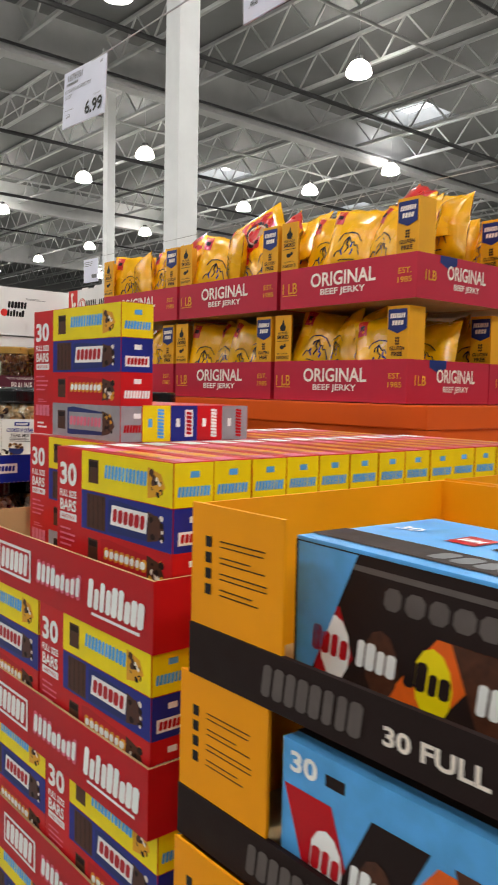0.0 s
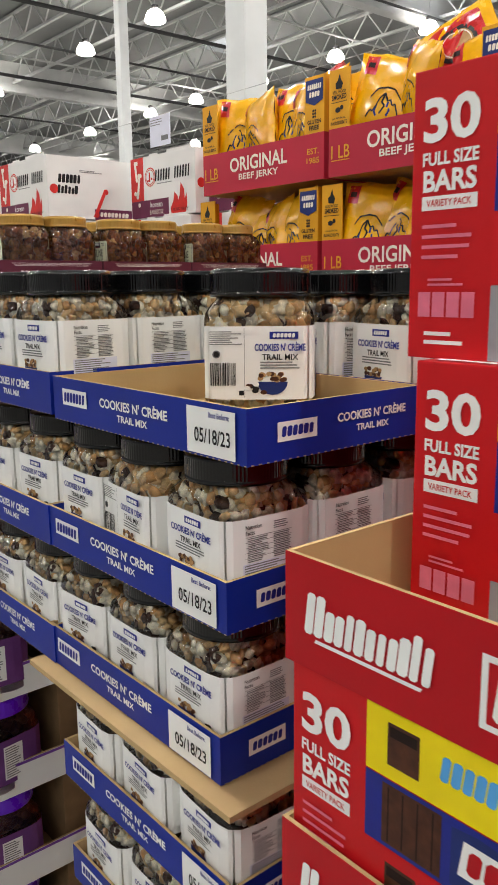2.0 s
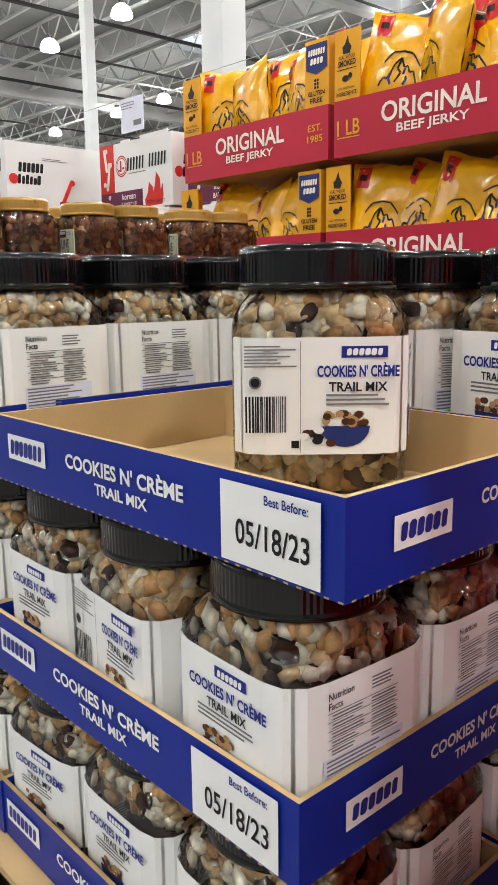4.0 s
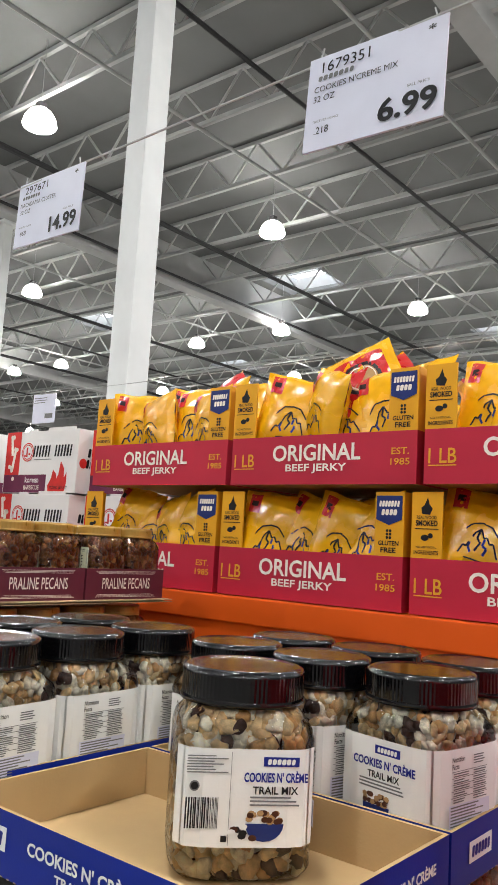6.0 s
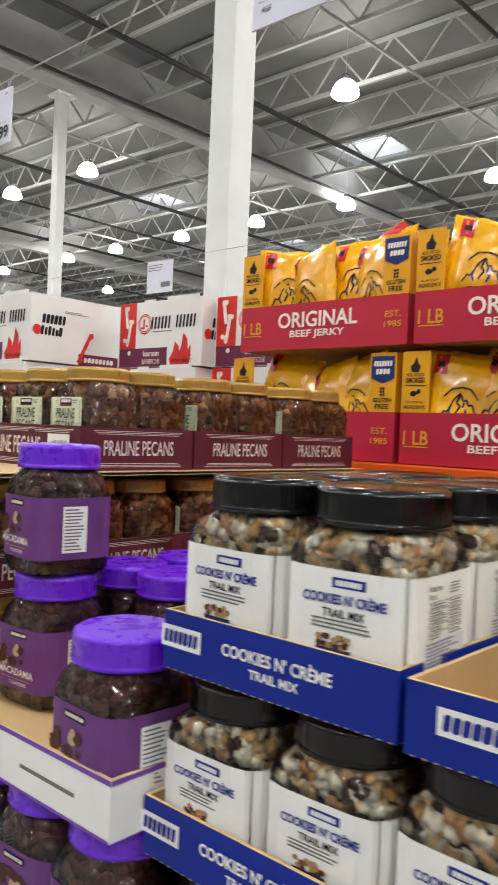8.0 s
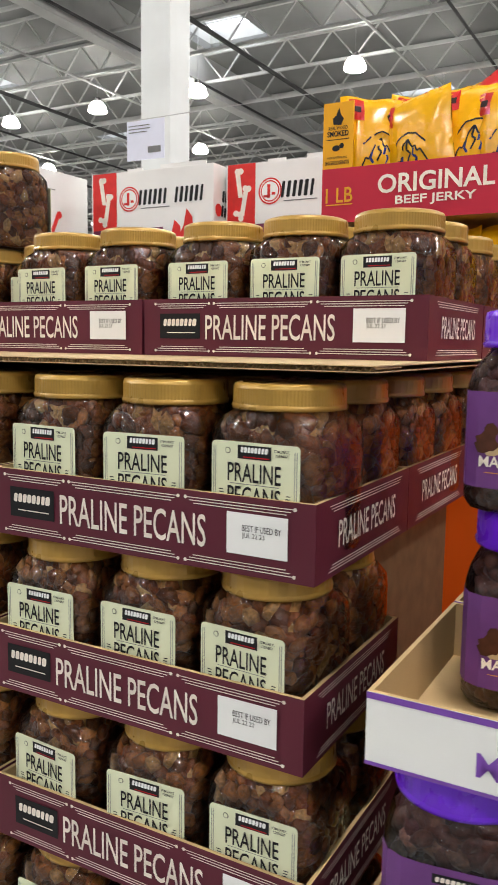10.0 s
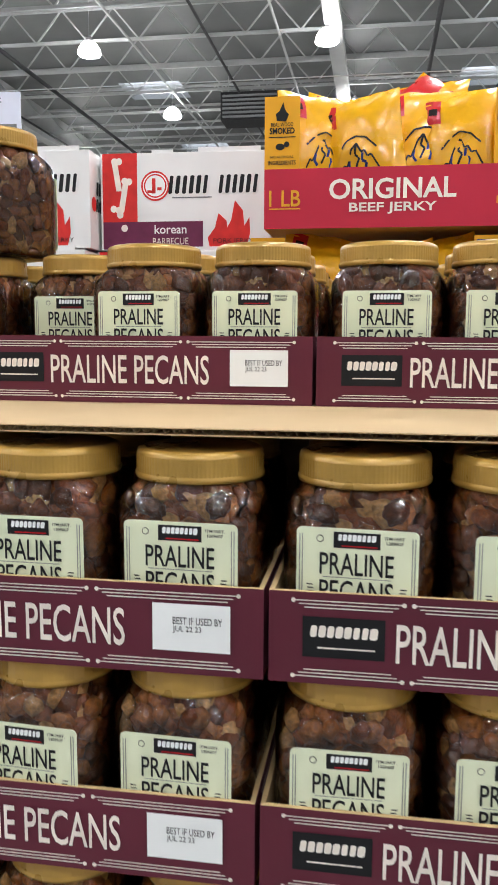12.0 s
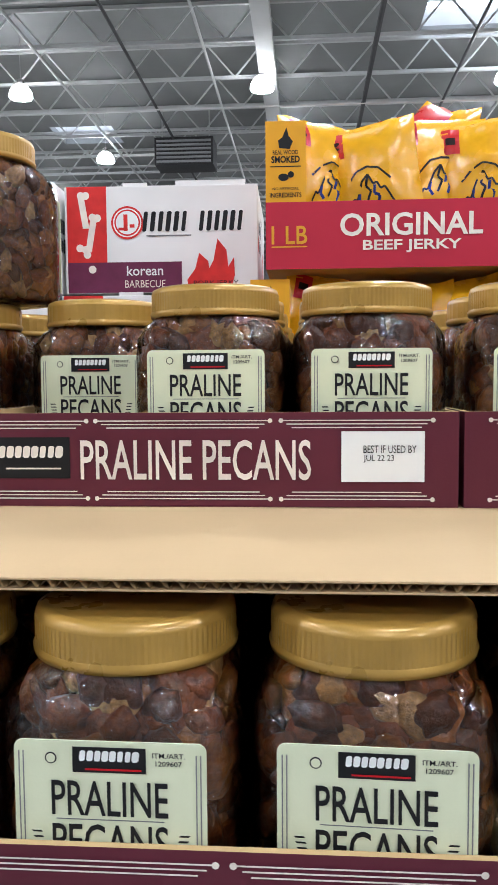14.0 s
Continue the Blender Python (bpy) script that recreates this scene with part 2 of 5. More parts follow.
def type_points(s, bold):
    """Outline faces of a line of lettering, one unit wide and one high."""
    if (s, bold) not in TYPE:
        cu = bpy.data.curves.new("type", "FONT")
        cu.body, cu.resolution_u, cu.offset, cu.fill_mode = s, 3, min(bold, 0.032), "BOTH"
        ob = new("type", cu)
        bpy.context.view_layer.update()
        me = bpy.data.meshes.new_from_object(ob.evaluated_get(bpy.context.evaluated_depsgraph_get()))
        co = np.array([v.co[:2] for v in me.vertices])
        lo, hi = co.min(0), co.max(0)
        TYPE[s, bold] = ((co - lo) / (hi - lo) - 0.5, [tuple(p.vertices) for p in me.polygons])
        bpy.data.objects.remove(ob)
        bpy.data.curves.remove(cu)
        bpy.data.meshes.remove(me)
    return TYPE[s, bold]


class Print:
    """Flat printing gathered on one face: lettering, bars, discs and free outlines."""
    def __init__(self, face, origin=(0, 0, 0)):
        self.bm, self.m = bmesh.new(), Matrix.Translation(origin) @ face

    def at(self, u, v, lift):
        return self.bm.verts.new((self.m @ Vector((u, v, lift))))

    def words(self, s, u, v, w, h, mi=0, lift=0.0008, bold=0.012):
        pts, polys = type_points(s, bold)
        vs = [self.at(u + a * w, v + b * h, lift) for a, b in pts]
        for p in polys:
            try:
                self.bm.faces.new([vs[i] for i in p]).material_index = mi
            except ValueError:
                pass
        return self

    def bar(self, u, v, w, h, mi=0, lift=0.0004, lean=0.0):
        q = [self.at(u + a * w / 2 + b * lean, v + b * h / 2, lift) for a, b in ((-1, -1), (1, -1), (1, 1), (-1, 1))]
        self.bm.faces.new(q).material_index = mi
        return self

    def shape(self, pts, mi=0, lift=0.0006):
        f = self.bm.faces.new([self.at(u, v, lift) for u, v in pts])
        f.material_index = mi
        return self

    def disc(self, u, v, r, mi=0, lift=0.0006, squash=1.0, n=14):
        return self.shape([(u + r * math.cos(6.2832 * i / n), v + squash * r * math.sin(6.2832 * i / n)) for i in range(n)], mi, lift)

    def chunk(self, u, v, r, mi, lift, rnd):
        """A rough broken piece."""
        return self.shape([(u + r * k * math.cos(6.2832 * i / 9), v + 0.85 * r * k * math.sin(6.2832 * i / 9)) for i, k in enumerate([rnd.uniform(0.65, 1.1) for _ in range(9)])], mi, lift)

    def lines(self, u, v, w, h, rows, mi=0, lift=0.0006, fill=0.45, seed=1):
        rnd = random.Random(seed)
        for i in range(rows):
            k = rnd.uniform(0.6, 1.0)
            self.bar(u - w * (1 - k) / 2, v + h * (0.5 - (i + 0.5) / rows), w * k, h / rows * fill, mi, lift)
        return self

    def letters(self, u, v, w, h, n, mi=0, lift=0.0008, seed=3, fat=0.43):
        """A brand's lettering as plain upright blocks."""
        rnd = random.Random(seed)
        for i in range(n):
            c, d = w / n * fat * rnd.uniform(0.8, 1.14), h * (0.5 if i == 0 else rnd.choice((0.5, 0.36, 0.36, 0.42)) if seed != 3 else 0.5)
            a, b = u + w * ((i + 0.5) / n - 0.5), v - h * 0.5 + d
            k, s = min(c, d) * 0.5, d * 0.12
            self.shape([(a + x0 + s * y0 / d, b + y0) for x0, y0 in ((-c, -d + k), (-c + k, -d), (c - k, -d), (c, -d + k), (c, d - k), (c - k, d), (-c + k, d), (-c, d - k))], mi, lift)
        return self

    def done(self, name, mats, parent, label=""):
        bmesh.ops.triangulate(self.bm, faces=[f for f in self.bm.faces if len(f.verts) > 4])
        return part(name, self.bm, mats, parent, label)


class Stock:
    """One thing that is set out many times: the first time itself, then copies."""
    def __init__(self, ob):
        self.ob, self.used = ob, False

    def put(self, m):
        if not self.used:
            self.used = True
            self.ob.matrix_basis = m
            return self.ob
        return copy_thing(self.ob, m @ Matrix.Diagonal((*[1 / q for q in self.ob.scale], 1)))


def ring_body(rows, n=36):
    """A closed body of rounded-square rings: rows of height, half width, squareness."""
    bm = bmesh.new()
    rings = []
    for z, w, e in rows:
        ring = []
        for i in range(n):
            a = 2 * math.pi * (i + 0.5) / n
            c, s = math.cos(a), math.sin(a)
            r = w * (abs(c) ** e + abs(s) ** e) ** (-1 / e)
            ring.append(bm.verts.new((r * c, r * s, z)))
        rings.append(ring)
    for a, b in zip(rings, rings[1:]):
        for i in range(n):
            bm.faces.new((a[i], a[(i + 1) % n], b[(i + 1) % n], b[i]))
    return bm, rings


def round_lid(r, z0, z1, ribs=40):
    bm = bmesh.new()
    rows = [(z0, r + 0.0004), (z0 + 0.0035, r + 0.0012), (z0 + 0.005, r - 0.0002), (z1 - 0.0055, r - 0.0002), (z1 - 0.0018, r - 0.001), (z1, r - 0.005), (z1 - 0.0012, r - 0.009)]
    rings = []
    for k, (z, q) in enumerate(rows):
        rings.append([bm.verts.new(((q + (0.00028 if k in (2, 3) and i % 2 else 0)) * math.cos(math.pi * i / ribs), (q + (0.00028 if k in (2, 3) and i % 2 else 0)) * math.sin(math.pi * i / ribs), z)) for i in range(2 * ribs)])
    for a, b in zip(rings, rings[1:]):
        for i in range(2 * ribs):
            bm.faces.new((a[i], a[(i + 1) % (2 * ribs)], b[(i + 1) % (2 * ribs)], b[i])).smooth = a is not rings[2]
    bm.faces.new(rings[-1])
    bm.faces.new(rings[0][::-1])
    return bm


def wrap(w, e, z0, z1, a0, a1, lift=0.0007, n=22):
    """A label that follows the rounded-square body between two turns, in degrees."""
    bm = bmesh.new()
    cols = []
    for i in range(n + 1):
        a = radians(a0 + (a1 - a0) * i / n)
        c, s = math.cos(a), math.sin(a)
        r = (w + lift) * (abs(c) ** e + abs(s) ** e) ** (-1 / e)
        cols.append([bm.verts.new((r * c, r * s, z)) for z in (z0, z1)])
    for p, q in zip(cols, cols[1:]):
        bm.faces.new((p[0], q[0], q[1], p[1]))
    return bm


def filling(w, e, bands, size, stretch, seed, fine=1, flat=1.0, tight=1.35, rows_in=None, bare=True):
    """Loose pieces packed against the inside of a jar, over a core coloured dark as gap shade."""
    def held(v):
        # Pieces press flat against the bottle's wall.
        if not rows_in:
            return v
        z = min(max(v.z, 0.003), rows_in[-1][0] - 0.002)
        for (za, wa, ea), (zb, wb, eb) in zip(rows_in, rows_in[1:]):
            if za <= z <= zb:
                q = (z - za) / (zb - za)
                wz, ez = wa + (wb - wa) * q - 0.0012, ea + (eb - ea) * q
        r = math.hypot(v.x, v.y) or 1e-6
        top = wz * (abs(v.x / r) ** ez + abs(v.y / r) ** ez) ** (-1 / ez)
        q = min(1, top / r)
        return Vector((v.x * q, v.y * q, z))
    rnd = random.Random(seed)
    bm = bmesh.new()
    ico = bmesh.new()
    bmesh.ops.create_icosphere(ico, subdivisions=fine, radius=1)
    pts = [v.co.copy() for v in ico.verts]
    tri = [[v.index for v in f.verts] for f in ico.faces]
    ico.free()
    for z0, z1, squeeze, g0, g1 in bands:
        rows = max(1, round((z1 - z0) / (size * tight)))
        for k in range(rows):
            z = z0 + (z1 - z0) * (k + 0.5) / rows
            n = int(8 * w / (size * tight * 1.3))
            for i in range(n):
                a = 2 * math.pi * (i + 0.5 * (k % 2) + rnd.uniform(-0.25, 0.25)) / n
                if g0 < math.degrees(a) % 360 < g1:
                    continue
                c, s = math.cos(a), math.sin(a)
                if not bare and (c > 0.82 or (c < -0.9 and z < 0.09)):
                    continue
                g = w * squeeze * (1 - (0.1 if k == rows - 1 and z1 > 0.1 else 0)) - size * flat * (0.75 if rows_in else 1.0) - 0.001
                g *= 1 - 0.24 * rnd.random() ** 1.6
                r = g * (abs(c) ** e + abs(s) ** e) ** (-1 / e)
                sc = [size * rnd.uniform(0.75, 1.12) * q for q in (1, stretch, flat)]
                # lie against the wall: the flat axis points outward, the long one turns freely along the wall
                side = 0 if abs(c) > abs(s) else 1
                out = math.atan2(s, c) if abs(abs(c) - abs(s)) < 0.25 else (0 if c > 0 else math.pi) if side == 0 else (math.pi / 2 if s > 0 else -math.pi / 2)
                turn = Matrix.Rotation(out, 4, "Z") @ Matrix.Rotation(math.pi / 2, 4, "Y") @ Matrix.Rotation(rnd.uniform(0, 6.28), 4, "Z") @ Matrix.Rotation(rnd.uniform(-0.3, 0.3), 4, "X")
                zc = min(max(z + size * rnd.uniform(-0.3, 0.3), size * 0.9), z1 - size * 0.4)
                m = Matrix.Translation((r * c, r * s, zc)) @ turn @ Matrix.Diagonal((*sc, 1))
                o = rnd.uniform(0, 90)
                vs = [bm.verts.new(held(m @ (p * (1 + (0.42 * noise.noise((p.x * 2.3 + o, p.y * 1.6, p.z * 2.3)) + 0.2 * noise.noise((p.x * 5 + o, p.y * 4, p.z * 5)) if flat < 0.8 else 0.22 * noise.noise((p.x * 1.3 + o, p.y * 1.3, p.z * 1.3))) - (0.14 if flat < 0.8 and abs(p.x) < 0.3 else 0))))) for p in pts]
                for t in tri:
                    bm.faces.new([vs[j] for j in t])
    # The dark core paints in the shade behind the gaps between pieces.
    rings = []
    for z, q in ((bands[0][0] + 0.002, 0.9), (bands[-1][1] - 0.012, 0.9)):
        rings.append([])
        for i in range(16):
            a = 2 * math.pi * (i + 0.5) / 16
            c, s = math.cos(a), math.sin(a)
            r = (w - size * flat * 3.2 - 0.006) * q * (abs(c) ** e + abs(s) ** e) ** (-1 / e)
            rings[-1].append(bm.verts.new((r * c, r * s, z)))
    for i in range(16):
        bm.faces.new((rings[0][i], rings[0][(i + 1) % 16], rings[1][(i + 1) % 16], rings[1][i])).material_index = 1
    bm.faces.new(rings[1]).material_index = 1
    return bm


def tray(name, lx, ly, h, outer, label, category, group, t=0.004, floor_mat=None, pad=0.0035):
    """An open board tray; its corner of least x and y at the origin."""
    e = tagged(new(name), label, category, group)
    for nm, (x0, x1, y0, y1), nrm in (("front_panel", (0, t, 0, ly), (-1, 0, 0)), ("back_panel", (lx - t, lx, 0, ly), (1, 0, 0)),
                                      ("side_panel", (t, lx - t, 0, t), (0, -1, 0)), ("side_panel", (t, lx - t, ly - t, ly), (0, 1, 0))):
        bm = bmesh.new()
        for f in add_box(bm, x0, x1, y0, y1, 0, h):
            f.normal_update()
            f.material_index = 0 if f.normal.dot(Vector(nrm)) > 0.5 or abs(f.normal.z) < 0.5 and f.normal.dot(Vector(nrm)) > -0.5 else 1
        part(nm, bm, [outer, M["kraft"]], e)
    part("tray_base", slab(t, lx - t, t, ly - t, 0.0005, pad), floor_mat or M["kraft"], e)
    return e


# ---- the hall ----
def structure(name, bm, mat, label="", cat=""):
    return tagged(part(name, bm, mat), label, cat, kind="structure")


X0, X1, Y0, Y1 = -9.0, 31.0, -8.5, 35.0
structure("floor", slab(X0, X1, Y0, Y1, -0.2, 0), M["concrete"], "polished grey concrete warehouse floor", "floor")
for nm, b in (("wall_west", (X0 - 0.3, X0, Y0, Y1)), ("wall_east", (X1, X1 + 0.3, Y0, Y1)), ("wall_south", (X0, X1, Y0 - 0.3, Y0)), ("wall_north", (X0, X1, Y1, Y1 + 0.3))):
    structure(nm, slab(*b, -0.2, DECK_Z + 0.3), M["wall"], "plain grey warehouse wall", "wall")
# Roof deck in strips round the skylight openings.
SK = 0.55
bm = bmesh.new()
xs = sorted({X0, X1, *[round(x + d, 3) for x, y in SKYLIGHTS for d in (-SK, SK)]})
for xa, xb in zip(xs, xs[1:]):
    holes = sorted((y - SK * 1.1, y + SK * 1.1) for x, y in SKYLIGHTS if x - SK < (xa + xb) / 2 < x + SK)
    at = Y0
    for a, b in holes + [(Y1, Y1)]:
        if a > at:
            add_box(bm, xa, xb, at, a, DECK_Z, DECK_Z + 0.12)
        at = max(at, b)
structure("ceiling", bm, M["deck"], "grey insulated metal roof deck", "ceiling")
for x, y in SKYLIGHTS:
    sk = tagged(new("skylight"), "square translucent white skylight in the roof deck", "skylight", "skylights in the roof", "structure")
    sk.location = (x, y, DECK_Z)
    part("skylight_pane", slab(-SK, SK, -SK * 1.1, SK * 1.1, 0.35, 0.37), M["skylight"], sk)
    bm = bmesh.new()
    for a, b in ((-SK - 0.04, -SK), (SK, SK + 0.04)):
        add_box(bm, a, b, -SK * 1.1, SK * 1.1, 0.12, 0.4)
    for a, b in ((-SK * 1.1 - 0.04, -SK * 1.1), (SK * 1.1, SK * 1.1 + 0.04)):
        add_box(bm, -SK - 0.04, SK + 0.04, a, b, 0.12, 0.4)
    for q in (-0.21, 0.21):
        add_box(bm, q - 0.02, q + 0.02, -SK * 1.1, SK * 1.1, 0.3, 0.34)
    part("curb_frame", bm, M["steel"], sk)


def joist_mesh():
    bm = bmesh.new()
    y, top, low = Y0 + 0.2, DECK_Z - 0.04, DECK_Z - 0.50
    for z in (top, low):
        beam(bm, (0, Y0 + 0.1, z), (0, Y1 - 0.1, z), 0.045)
    while y < Y1 - 1.2:
        beam(bm, (0, y, top), (0, y + 0.4, low), 0.022)
        beam(bm, (0, y + 0.4, low), (0, y + 0.8, top), 0.022)
        y += 0.8
    return bm


jm = part("roof_joist", joist_mesh(), M["steel"])
tagged(jm, "white open-web steel roof joist with zigzag bars", "roof joist", "joists under the roof", "structure")
joist = Stock(jm)
x = X0 + 0.9
while x < X1:
    joist.put(pose(x, 0, 0))
    x += 1.27
for gy in (-3.6, 4.4, 10.9, 19.5, 27.3):
    bm = slab(X0, X1, gy - 0.11, gy + 0.11, DECK_Z - 0.69, DECK_Z - 0.53)
    add_box(bm, X0, X1, gy - 0.04, gy + 0.04, DECK_Z - 0.53, DECK_Z - 0.06)
    structure("roof_girder", bm, M["steel"], "deep painted steel roof girder", "roof girder")
for k, py in enumerate((-1.3, 1.8, 3.0, 6.2, 9.4, 10.7, 14.1, 16.1, 18.4, 22.3)):
    bm = bmesh.new()
    r = 0.022 if k % 2 else 0.034
    bmesh.ops.create_cone(bm, cap_ends=True, segments=8, radius1=r, radius2=r, depth=X1 - X0 - 0.2, matrix=pose((X0 + X1) / 2, py, DECK_Z - 0.62, 0, 90, 0))
    structure("sprinkler_pipe", bm, M["dark_pipe"], "dark sprinkler pipe under the roof joists", "pipe")
for k, py in enumerate((0.9, 5.2, 7.4, 12.5, 17.2)):
    bm = bmesh.new()
    bmesh.ops.create_cone(bm, cap_ends=True, segments=8, radius1=0.02, radius2=0.02, depth=X1 - X0 - 0.2, matrix=pose((X0 + X1) / 2, py, DECK_Z - 0.56, 0, 90, 0))
    structure("conduit", bm, M["steel"], "pale conduit under the roof joists", "pipe")


def high_bay():
    e = tagged(new("high_bay_lamp"), "glowing white dome high bay lamp hung from the roof", "ceiling lamp", "high bay lamps under the roof")
    bm = bmesh.new()
    prof = [(0.0, 0.150), (0.02, 0.163), (0.08, 0.150), (0.145, 0.112), (0.178, 0.066)]
    rings = [[bm.verts.new((r * math.cos(6.2832 * i / 20), r * math.sin(6.2832 * i / 20), z)) for i in range(20)] for z, r in prof]
    for a, b in zip(rings, rings[1:]):
        for i in range(20):
            bm.faces.new((a[i], a[(i + 1) % 20], b[(i + 1) % 20], b[i]))
    bm.faces.new(rings[0][::-1])
    part("dome", bm, M["lamp"], e, "glowing prismatic dome", True)
    bm = slab(-0.04, 0.04, -0.04, 0.04, 0.179, 0.25, 0.012)
    part("ballast_housing", bm, M["dark_pipe"], e)
    bm = bmesh.new()
    beam(bm, (0, 0, 0.25), (0, 0, DECK_Z - LAMP_Z + 0.3), 0.005)
    part("hanger", bm, M["steel"], e)
    return e


bay = Stock(high_bay())
watt = bpy.data.lights.new("high_bay_light", "AREA")
watt.shape, watt.energy, watt.size, watt.color = "DISK", LAMP_WATTS, 0.32, (1.0, 0.985, 0.955)
for x, y in LAMPS:
    bay.put(pose(x, y, LAMP_Z))
    if -8 < x < 20 and -6 < y < 23:
        new("high_bay_light", watt).location = (x, y, LAMP_Z - 0.02)


def column(x, y, s, top=DECK_Z - 0.69):
    bm = slab(x, x + s, y, y + s, 0, top, 0.012)
    add_box(bm, x - 0.08, x + s + 0.08, y - 0.08, y + s + 0.08, 0, 0.025)
    add_box(bm, x - 0.06, x + s + 0.06, y - 0.06, y + s + 0.06, top - 0.03, top)
    return structure("column", bm, M["column"], "square white painted steel column", "column")


column(3.256, 5.325, 0.166)
column(6.0, 11.04, 0.128)
e = tagged(new("ventilation_unit"), "dark louvred ventilation unit hung under the roof", "ventilation unit")
part("housing", slab(14.6, 15.2, 5.50, 6.54, 5.34, 5.81, 0.01), M["dark_pipe"], e)
for q in range(6):
    part("louvre", slab(14.57, 14.6, 5.54, 6.50, 5.37 + 0.07 * q, 5.405 + 0.07 * q), M["wall"], e)
for y in (5.6, 6.45):
    bm = bmesh.new()
    beam(bm, (14.9, y, 5.81), (14.9, y, DECK_Z), 0.02)
    part("hanger_rod", bm, M["steel"], e)



# ---- pallets ----
def pallet(lx, ly):
    e = tagged(new("wooden_pallet"), "worn wooden pallet on the concrete floor", "pallet", "pallets under the stacks")
    for y in (0.0, ly / 2 - 0.02, ly - 0.04):
        part("stringer", slab(0, lx, y, y + 0.04, 0.018, 0.112, 0.003), M["wood"], e)
    n = 7
    for i in range(n):
        x = (lx - 0.09) * i / (n - 1)
        part("deck_board", slab(x, x + 0.09, 0, ly, 0.112, 0.13, 0.002), M["wood"], e)
        if i % 3 == 0:
            part("bottom_board", slab(x, x + 0.09, 0, ly, 0, 0.018, 0.002), M["wood"], e)
    return e


# ---- jars ----
def jar_base(name, rows, lid_r, lid_z, lid_mat, body_mat, label, group, fill, fill_mats, lid_label, ribs=40):
    e = tagged(new(name), label, "food jar", group)
    bm, rings = ring_body(rows)
    bm.faces.new(rings[0][::-1])
    b = part("bottle", bm, body_mat, e, "clear rounded-square plastic bottle", True)
    part("lid", round_lid(lid_r, *lid_z, ribs), lid_mat, e, lid_label)
    tagged(part("filling", fill, fill_mats, e, "", True), kind="stuff")
    return e


CW = 0.0600
CROWS = [(0, 0.050, 4), (0.003, 0.0555, 5), (0.010, CW, 5.5), (0.112, CW, 5.5), (0.120, 0.0585, 5), (0.128, 0.054, 3.4), (0.134, 0.0485, 2.3), (0.142, 0.0475, 2)]


def trail_jar(seed, fine=1, seam=False):
    e = jar_base("trail_mix_jar", CROWS, 0.0550, (0.137, 0.167), M["black"], M["clear"], "clear square jar of trail mix with white label and black lid",
                 "trail mix jars in blue trays", filling(CW, 5.5, [(0.003, 0.034, 0.985, 0, 0), (0.034, 0.103, 0.985, 105, 318), (0.103, 0.119, 0.985, 0, 0), (0.119, 0.135, 0.95, 0, 0)], 0.0062, 1.6, seed, fine, 0.78, 1.2, CROWS), [M["trail"], M["shadow_trail"]], "ribbed black plastic lid", 90)
    lab = part("label", wrap(CW, 5.5, 0.030, 0.107, 128 if seam else 96, 352 if seam else 325), M["white"], e, "white wrap-round paper label")
    x = -CW - 0.001
    p = Print(FRONT, (x, -0.019 if seam else 0, 0.009))
    q = 0.72 if seam else 1.0
    p.words("COOKIES N' CR\u00c8ME", 0.004, 0.077, 0.074 * q, 0.0095, 0, bold=0.03).words("TRAIL MIX", 0.004, 0.066, 0.038, 0.0062, 1, bold=0.02)
    p.bar(0.008, 0.0885, 0.03, 0.0075, 0).letters(0.008, 0.0885, 0.024, 0.0045, 6, 2, 0.001)
    p.lines(0.004, 0.0575, 0.058 * q, 0.009, 3, 3, seed=seed)
    p.shape([(-0.004 + 0.016 * math.cos(math.pi * (1 + i / 10)), 0.040 + 0.014 * math.sin(math.pi * (1 + i / 10))) for i in range(11)], 4, 0.0007)
    rnd = random.Random(seed)
    for i in range(22):
        p.disc(-0.004 + rnd.uniform(-0.0135, 0.0135), 0.0405 + rnd.uniform(0, 0.008), 0.0030, 5 + i % 2, 0.0008 + i * 0.00001, 0.8, 7)
    for i in range(7):
        p.disc((-0.024 if seam else 0.026) + rnd.uniform(-0.012, 0.014), 0.030 + rnd.uniform(-0.004, 0.008), 0.0036, (7, 5, 2)[i % 3], 0.0007 + i * 0.00001, 0.7, 8)
    p.done("front_print", [M["royal"], M["ink"], M["white"], M["grey_ink"], M["navy"], M["choc"], M["wood"], M["ink"]], lab)
    p = Print(SIDE, (0, x, 0.009))
    p.words("Nutrition", -0.024, 0.0895, 0.020, 0.0045, 0).words("Facts", -0.0285, 0.0835, 0.011, 0.0045, 0)
    for i, v in enumerate((0.079, 0.0735, 0.068, 0.0625, 0.057)):
        p.bar(-0.005, v, 0.058, 0.0004, 0)
        p.lines(-0.018, v - 0.0028, 0.026, 0.0042, 2, 1, seed=i).lines(0.014, v - 0.0028, 0.026, 0.0042, 2, 1, seed=i + 9)
    p.bar(0.013, 0.087, 0.026, 0.009, 2, 0.0003).lines(0.013, 0.087, 0.024, 0.009, 4, 1, seed=4)
    p.bar(-0.004, 0.040, 0.066, 0.022, 3, 0.0003).lines(-0.004, 0.040, 0.062, 0.021, 8, 1, seed=seed + 2)
    p.done("nutrition_print", [M["ink"], M["grey_ink"], M["white"], M["sign"]], lab)
    return e


